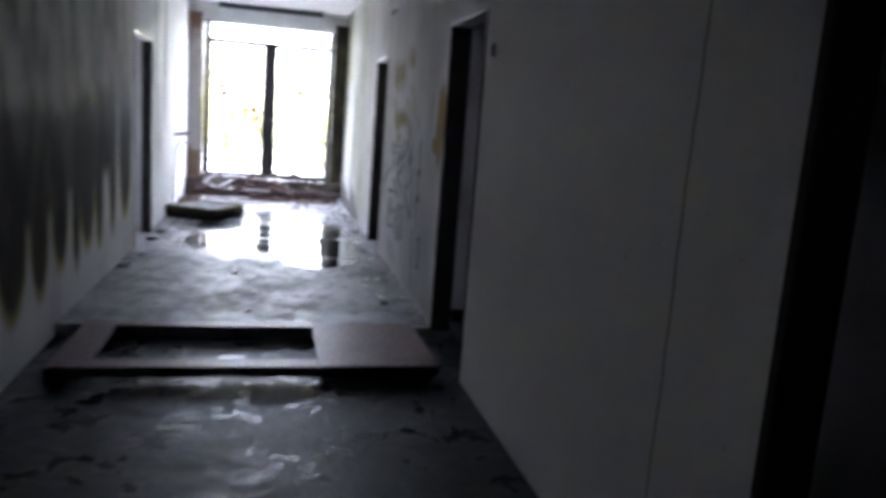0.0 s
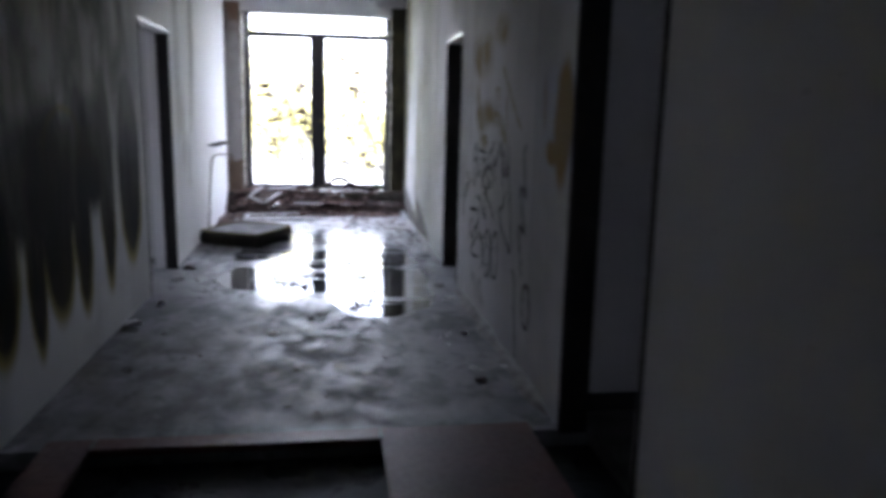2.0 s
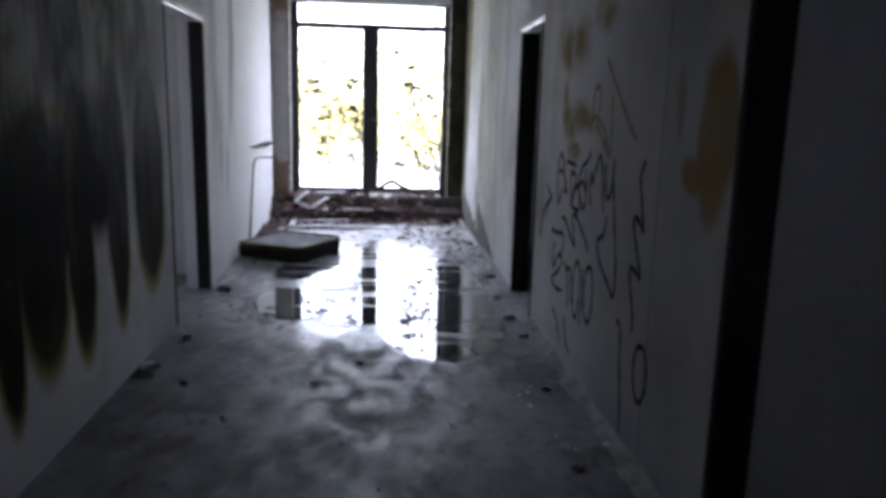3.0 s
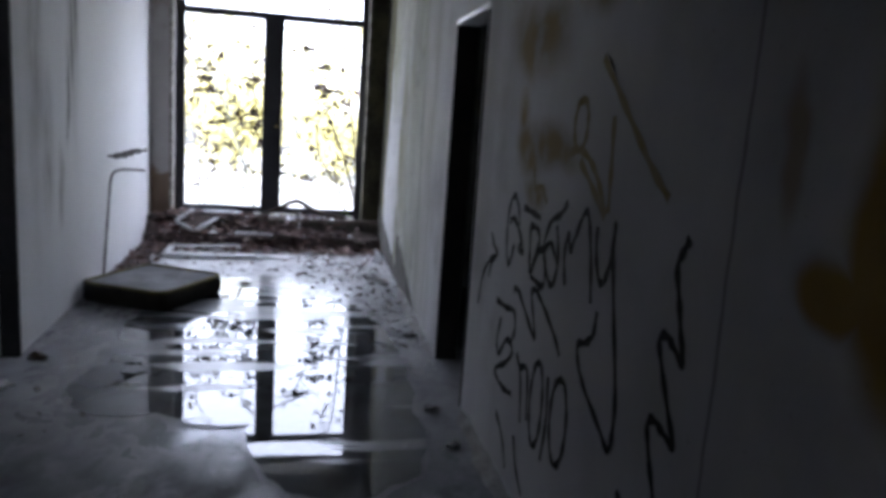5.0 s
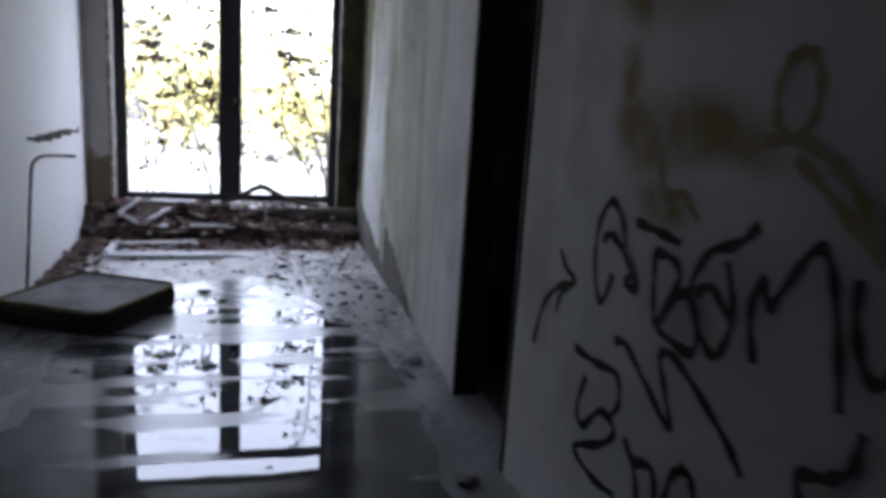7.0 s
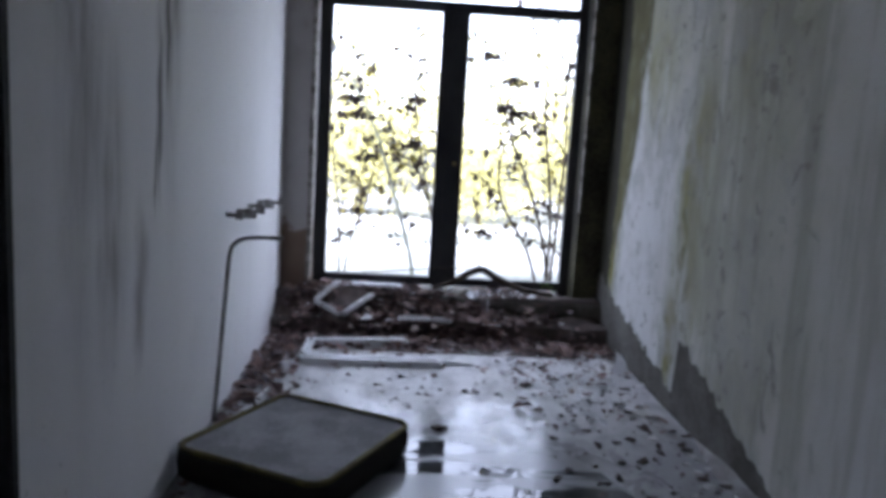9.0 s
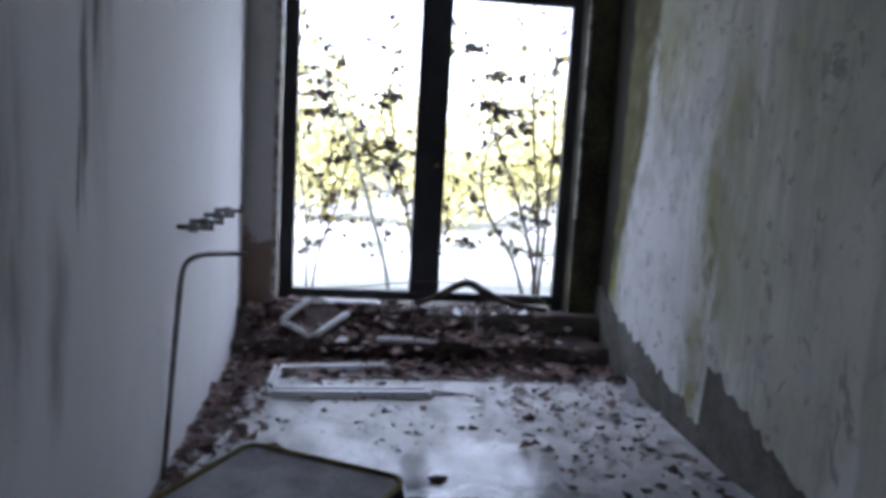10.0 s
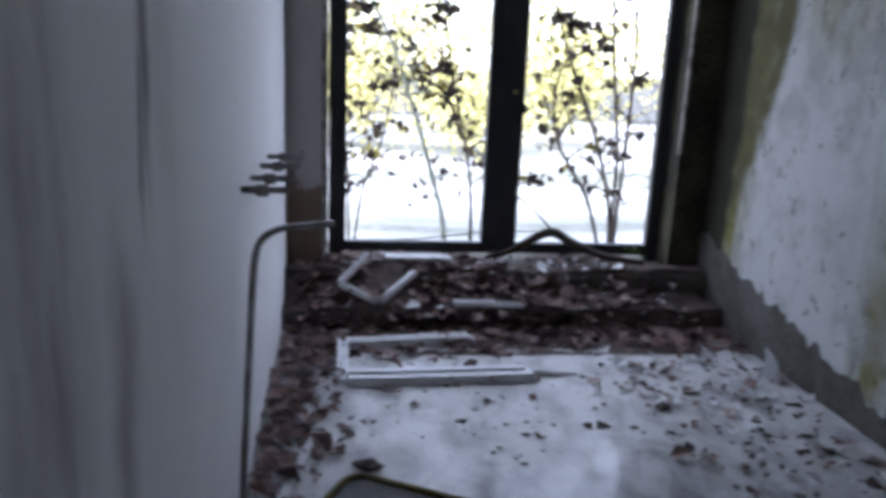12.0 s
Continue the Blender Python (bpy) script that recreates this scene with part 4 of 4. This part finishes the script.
soil()
litter("leaf_litter", 4600, [(0.1, 11.12, 0, 1.2, 0.11, 0.36), (0.1, 11.40, 0, 1.1, 0.10, 0.28), (0.1, 10.86, 0, 1.2, 0.10, 0.26), (0.35, 10.95, 0, 0.35, 0.06, 0.10), (0.1, 11.005, 0.10, 1.2, 0.012, 0.16), (0.1, 11.225, 0.15, 1.2, 0.018, 0.20)], 31, "brown fallen leaves heaped on the window steps", 0.058)
litter("leaf_litter", 1000, [(0, 10.6, 0, 0.13, 0.22, 0.5), (0, 9.95, 0, 0.13, 0.3, 0.35), (0, 9.2, 0, 0.07, 0.3, 0.15)], 32, "brown fallen leaves along the wall foot", 0.055)
litter("leaf_litter", 320, [(0.3, 10.45, 0, 0.95, 0.22, 0.45), (0.85, 9.9, 0, 0.42, 0.5, 0.55)], 33, "scattered brown leaves on the pale floor", 0.045)


litter("paint_flakes", 360, [(0.85, 10.2, 0, 0.33, 0.35, 0.4), (0.1, 11.1, 0, 1.1, 0.12, 0.3), (0.1, 11.4, 0, 1.1, 0.08, 0.3), (0, 10.25, 0, 0.12, 0.3, 0.16)], 35, "pale flakes of fallen paint among the leaves", 0.05, PVC, "paint flakes")


# ---- radiator pipe and brackets on the west wall ----
bm = bmesh.new()
tube(bm, curve_points([(-1.115, 9.32, 0.0), (-1.10, 9.35, 0.3), (-1.082, 9.385, 0.65), (-1.07, 9.405, 0.82), (-1.05, 9.425, 0.875), (-1.0, 9.45, 0.90), (-0.93, 9.53, 0.895), (-0.85, 9.60, 0.888)], 6), 0.0108, 12)
tagged(part("heating_pipe", bm, STEEL, smooth=True), "bent grey steel heating pipe rising from the floor", "pipe")


def bracket(y):
    e = empty("radiator_bracket", left_x(y), y, 1.0)
    x = left_x(y)
    arm = boxes("arm", [(x - 0.02, x + 0.15, y - 0.004, y + 0.004, 0.985, 1.005)], STEEL, round_by=0.002)
    hook = boxes("hook", [(x + 0.135, x + 0.15, y - 0.005, y + 0.005, 1.005, 1.03)], STEEL, round_by=0.002)
    seat = boxes("saddle", [(x + 0.045, x + 0.085, y - 0.008, y + 0.008, 0.975, 1.012)], STEEL, round_by=0.003)
    keep(e, arm, seat)
    hook.parent = arm
    return tagged(e, "dark steel radiator bracket sticking out of the wall", "bracket", group="radiator brackets")


for y in (9.58, 9.82, 10.13, 10.42):
    bracket(y)


# ---- broken white plastic window frames ----
def bar_between(name, a, b, width, height, parent=None):
    """A plastic profile from a to b: a base with two raised ribs."""
    a, b = Vector(a), Vector(b)
    d = b - a
    m = Matrix.Translation(a) @ d.to_track_quat("X", "Z").to_matrix().to_4x4()
    L = d.length
    bm = bmesh.new()
    box(bm, 0, L, -width / 2, width / 2, 0, height * 0.5, m)
    box(bm, 0, L * 0.985, -width / 2, -width * 0.22, height * 0.5 + 0.0005, height, m)
    box(bm, 0, L * 0.96, width * 0.2, width / 2, height * 0.5 + 0.0005, height * 0.9, m)
    return part(name, bm, PVC, round_by=0.0015)


fr = empty("broken_window_frame", -0.4, 10.6, 0.0)
f1 = bar_between("rail", (-0.80, 10.36, 0.0), (0.06, 10.40, 0.0), 0.12, 0.04)
f2 = bar_between("rail", (-0.80, 10.78, 0.0), (-0.16, 10.84, 0.012), 0.075, 0.04)
f3 = bar_between("stile", (-0.825, 10.34, 0.0), (-0.83, 10.81, 0.0), 0.055, 0.045)
bm = bmesh.new()
tube(bm, [(0.06, 10.405, 0.02), (0.16, 10.41, 0.012), (0.27, 10.42, 0.006)], [0.02, 0.012, 0.003], 5)
f4 = part("splinter", bm, PVC, label="splintered white end")
keep(fr, f1, f2, f3)
f4.parent = f1
tagged(fr, "broken white plastic window frame lying on the floor", "window frame")

vf = empty("frame_fragment", -0.65, 11.15, 0.2)
g1 = bar_between("bar", (-0.85, 11.16, 0.215), (-0.70, 11.36, 0.325), 0.035, 0.03)
g2 = bar_between("bar", (-0.855, 11.17, 0.205), (-0.655, 11.04, 0.14), 0.035, 0.03)
g3 = bar_between("bar", (-0.64, 11.04, 0.14), (-0.43, 11.24, 0.26), 0.035, 0.03)
keep(vf, g1, g2, g3)
tagged(vf, "bent piece of white window frame among leaves", "window frame")
tagged(bar_between("plastic_strip", (-0.60, 11.40, 0.308), (-0.22, 11.37, 0.312), 0.09, 0.016), "flat white plastic strip lying on the sill", "plastic strip")
tagged(bar_between("plastic_strip", (-0.24, 11.06, 0.132), (0.0, 11.05, 0.135), 0.05, 0.026), "short white plastic strip on the step", "plastic strip")
tagged(bar_between("plastic_strip", (0.01, 11.05, 0.132), (0.15, 11.04, 0.13), 0.045, 0.024), "short white plastic strip on the step", "plastic strip")
tagged(bar_between("plastic_strip", (0.38, 11.05, 0.12), (0.52, 11.05, 0.12), 0.03, 0.008), "thin grey white strip on the step edge", "plastic strip")
tagged(bar_between("plastic_strip", (0.42, 11.17, 0.15), (0.43, 11.20, 0.27), 0.012, 0.008), "thin white strip standing in the leaves", "plastic strip")
tagged(bar_between("wooden_lath", (-1.02, 9.35, 0.004), (-0.90, 9.95, 0.012), 0.03, 0.012), "pale thin lath beside the mattress", "lath")

# ---- branch across the sill ----
bm = bmesh.new()
main = curve_points([(0.0, 11.47, 0.30), (0.14, 11.46, 0.34), (0.30, 11.46, 0.43), (0.40, 11.46, 0.46), (0.52, 11.45, 0.40), (0.70, 11.42, 0.33), (0.95, 11.38, 0.30)], 5)
tube(bm, main, [0.014 + 0.015 * math.sin(3.14 * i / len(main)) for i in range(len(main))], 8)
tube(bm, curve_points([(0.40, 11.46, 0.46), (0.30, 11.50, 0.57), (0.16, 11.54, 0.68)], 4), 0.006, 6)
tube(bm, curve_points([(0.36, 11.47, 0.46), (0.05, 11.50, 0.45), (-0.35, 11.52, 0.40), (-0.55, 11.53, 0.38)], 4), 0.004, 5)
tagged(part("fallen_branch", bm, BARK, smooth=True), "bent brown branch lying across the window sill", "branch")


# ---- lumps of plaster and paper on the floor ----
def lump(name, x, y, s, material, label, seed, category="rubble", z=0.0):
    rnd = random.Random(seed)
    bm = bmesh.new()
    bmesh.ops.create_icosphere(bm, subdivisions=2, radius=1.0)
    for v in bm.verts:
        k = 1 + 0.75 * noise.noise(v.co * 2.1 + Vector((seed, 0, 0)))
        v.co = Vector((x + v.co.x * s * k, y + v.co.y * s * 0.7 * k, z + max(0.0, (v.co.z + 0.55) * s * 0.42 * k)))
    return tagged(part(name, bm, material), label, category)


lump("plaster_lump", -1.02, 5.66, 0.055, CEIL, "white plaster lump beside the wall foot", 1)
lump("plaster_lump", -0.96, 6.20, 0.03, CEIL, "small white plaster lump on the floor", 2)
lump("plaster_lump", -0.10, 5.40, 0.03, CEIL, "small white plaster lump on wet floor", 3)
lump("plaster_lump", -1.0, 6.95, 0.05, CEIL, "white plaster lump by the doorway", 4)
lump("plaster_lump", 1.18, 6.2, 0.035, CEIL, "white plaster lump beside the wall foot", 6)
bm = bmesh.new()
rows = []
for i in range(6):
    a = i / 5
    rows.append([bm.verts.new((1.20 + 0.05 * k * (1 - 0.5 * a) + 0.02 * math.sin(3 * a), 10.34 + 0.03 * a, 0.005 + 0.13 * a - 0.02 * k)) for k in (-1, 0, 1)])
for p, q in zip(rows, rows[1:]):
    for k in range(2):
        bm.faces.new((p[k], p[k + 1], q[k + 1], q[k]))
bmesh.ops.solidify(bm, geom=bm.faces[:], thickness=0.004)
tagged(part("paint_flake", bm, PVC), "white curled flake of paint beside the wall foot", "paint flake")
WEEDLEAF = plain("fresh green weed", (0.10, 0.20, 0.03), (0.06, 0.13, 0.02), 0.6, 20.0)
bm = bmesh.new()
wr = random.Random(91)
for k in range(14):
    leaf(bm, (0.93 + wr.gauss(0, 0.03), 11.50 + wr.gauss(0, 0.015), 0.30 + 0.07 * wr.random()), wr.uniform(0.02, 0.04), wr)
tagged(part("weed", bm, WEEDLEAF), "small fresh green weed growing on the sill", "weed")
lump("dirt_lump", -0.72, 9.62, 0.045, MUD, "dark dirt lump on the pale floor", 8)
lump("dirt_lump", 0.0, 9.32, 0.035, MUD, "dark dirt lump in shallow water", 9)
lump("dirt_lump", 1.07, 4.44, 0.03, MUD, "dark dirt lump on the floor", 10)
lump("dirt_lump", 0.55, 10.05, 0.035, MUD, "dark dirt lump on the pale floor", 12)

# ---- small fittings on the east wall ----
sw = empty("wall_switch", XR, 2.80, 1.80)
p1 = boxes("plate", [(XR - 0.012, XR + 0.002, 2.77, 2.83, 1.765, 1.83)], CONCRETE, round_by=0.003)
p2 = boxes("rocker", [(XR - 0.018, XR - 0.011, 2.785, 2.815, 1.78, 1.815)], CONCRETE, round_by=0.002)
keep(sw, p1)
p2.parent = p1
tagged(sw, "small dark broken switch on the white wall", "switch")

bm = bmesh.new()
tube(bm, [(XR + 0.01, 6.28, 2.44), (XR - 0.03, 6.20, 2.43), (XR - 0.07, 6.10, 2.38)], 0.012, 8)
tagged(part("cable_hook", bm, STEEL, smooth=True), "dark bent steel hook high on the wall", "hook")


# ---- crumbling mortar fillet along the foot of the east wall ----
def fillet(name, y0, y1):
    bm = bmesh.new()
    n = int((y1 - y0) / 0.05)
    cols = []
    for i in range(n + 1):
        y = y0 + (y1 - y0) * i / n
        k = 0.7 + 0.6 * noise.noise(Vector((y * 3.1, 0, 7))) + 0.3 * noise.noise(Vector((y * 11, 0, 9)))
        k = max(0.15, k) * min(1.0, 6 * (y - y0) + 0.1, 6 * (y1 - y) + 0.1)
        cols.append([bm.verts.new(p) for p in ((XR - 0.001, y, 0.045 * k), (XR - 0.025, y, 0.035 * k), (XR - 0.06 * k, y, 0.016 * k), (XR - 0.085 * k - 0.004, y, 0.0))])
    for a, b in zip(cols, cols[1:]):
        for k in range(3):
            bm.faces.new((a[k], a[k + 1], b[k + 1], b[k]))
    return structure(part(name, bm, MORTAR, smooth=True), "crumbling grey mortar along the wall foot")


MORTAR = plain("crumbling mortar", (0.36, 0.355, 0.34), (0.20, 0.195, 0.185), 0.9, 9.0, relief=0.8)
fillet("trim_mortar", 3.95, 6.62)
fillet("trim_mortar_end", 7.52, 9.3)
chips("plaster_chips", CEIL, 60, (1.05, 1.27, 6.6, 9.0), 0.028, 41, "broken plaster bits beside the doorway")
lump("plaster_lump", 1.15, 6.62, 0.045, MORTAR, "grey mortar lump beside the doorway", 14)
lump("plaster_lump", 1.2, 7.9, 0.05, MORTAR, "grey mortar lump beside the wall foot", 15)
lump("dirt_lump", -0.98, 7.4, 0.05, MUD, "dark dirt lump beside the doorway", 16)
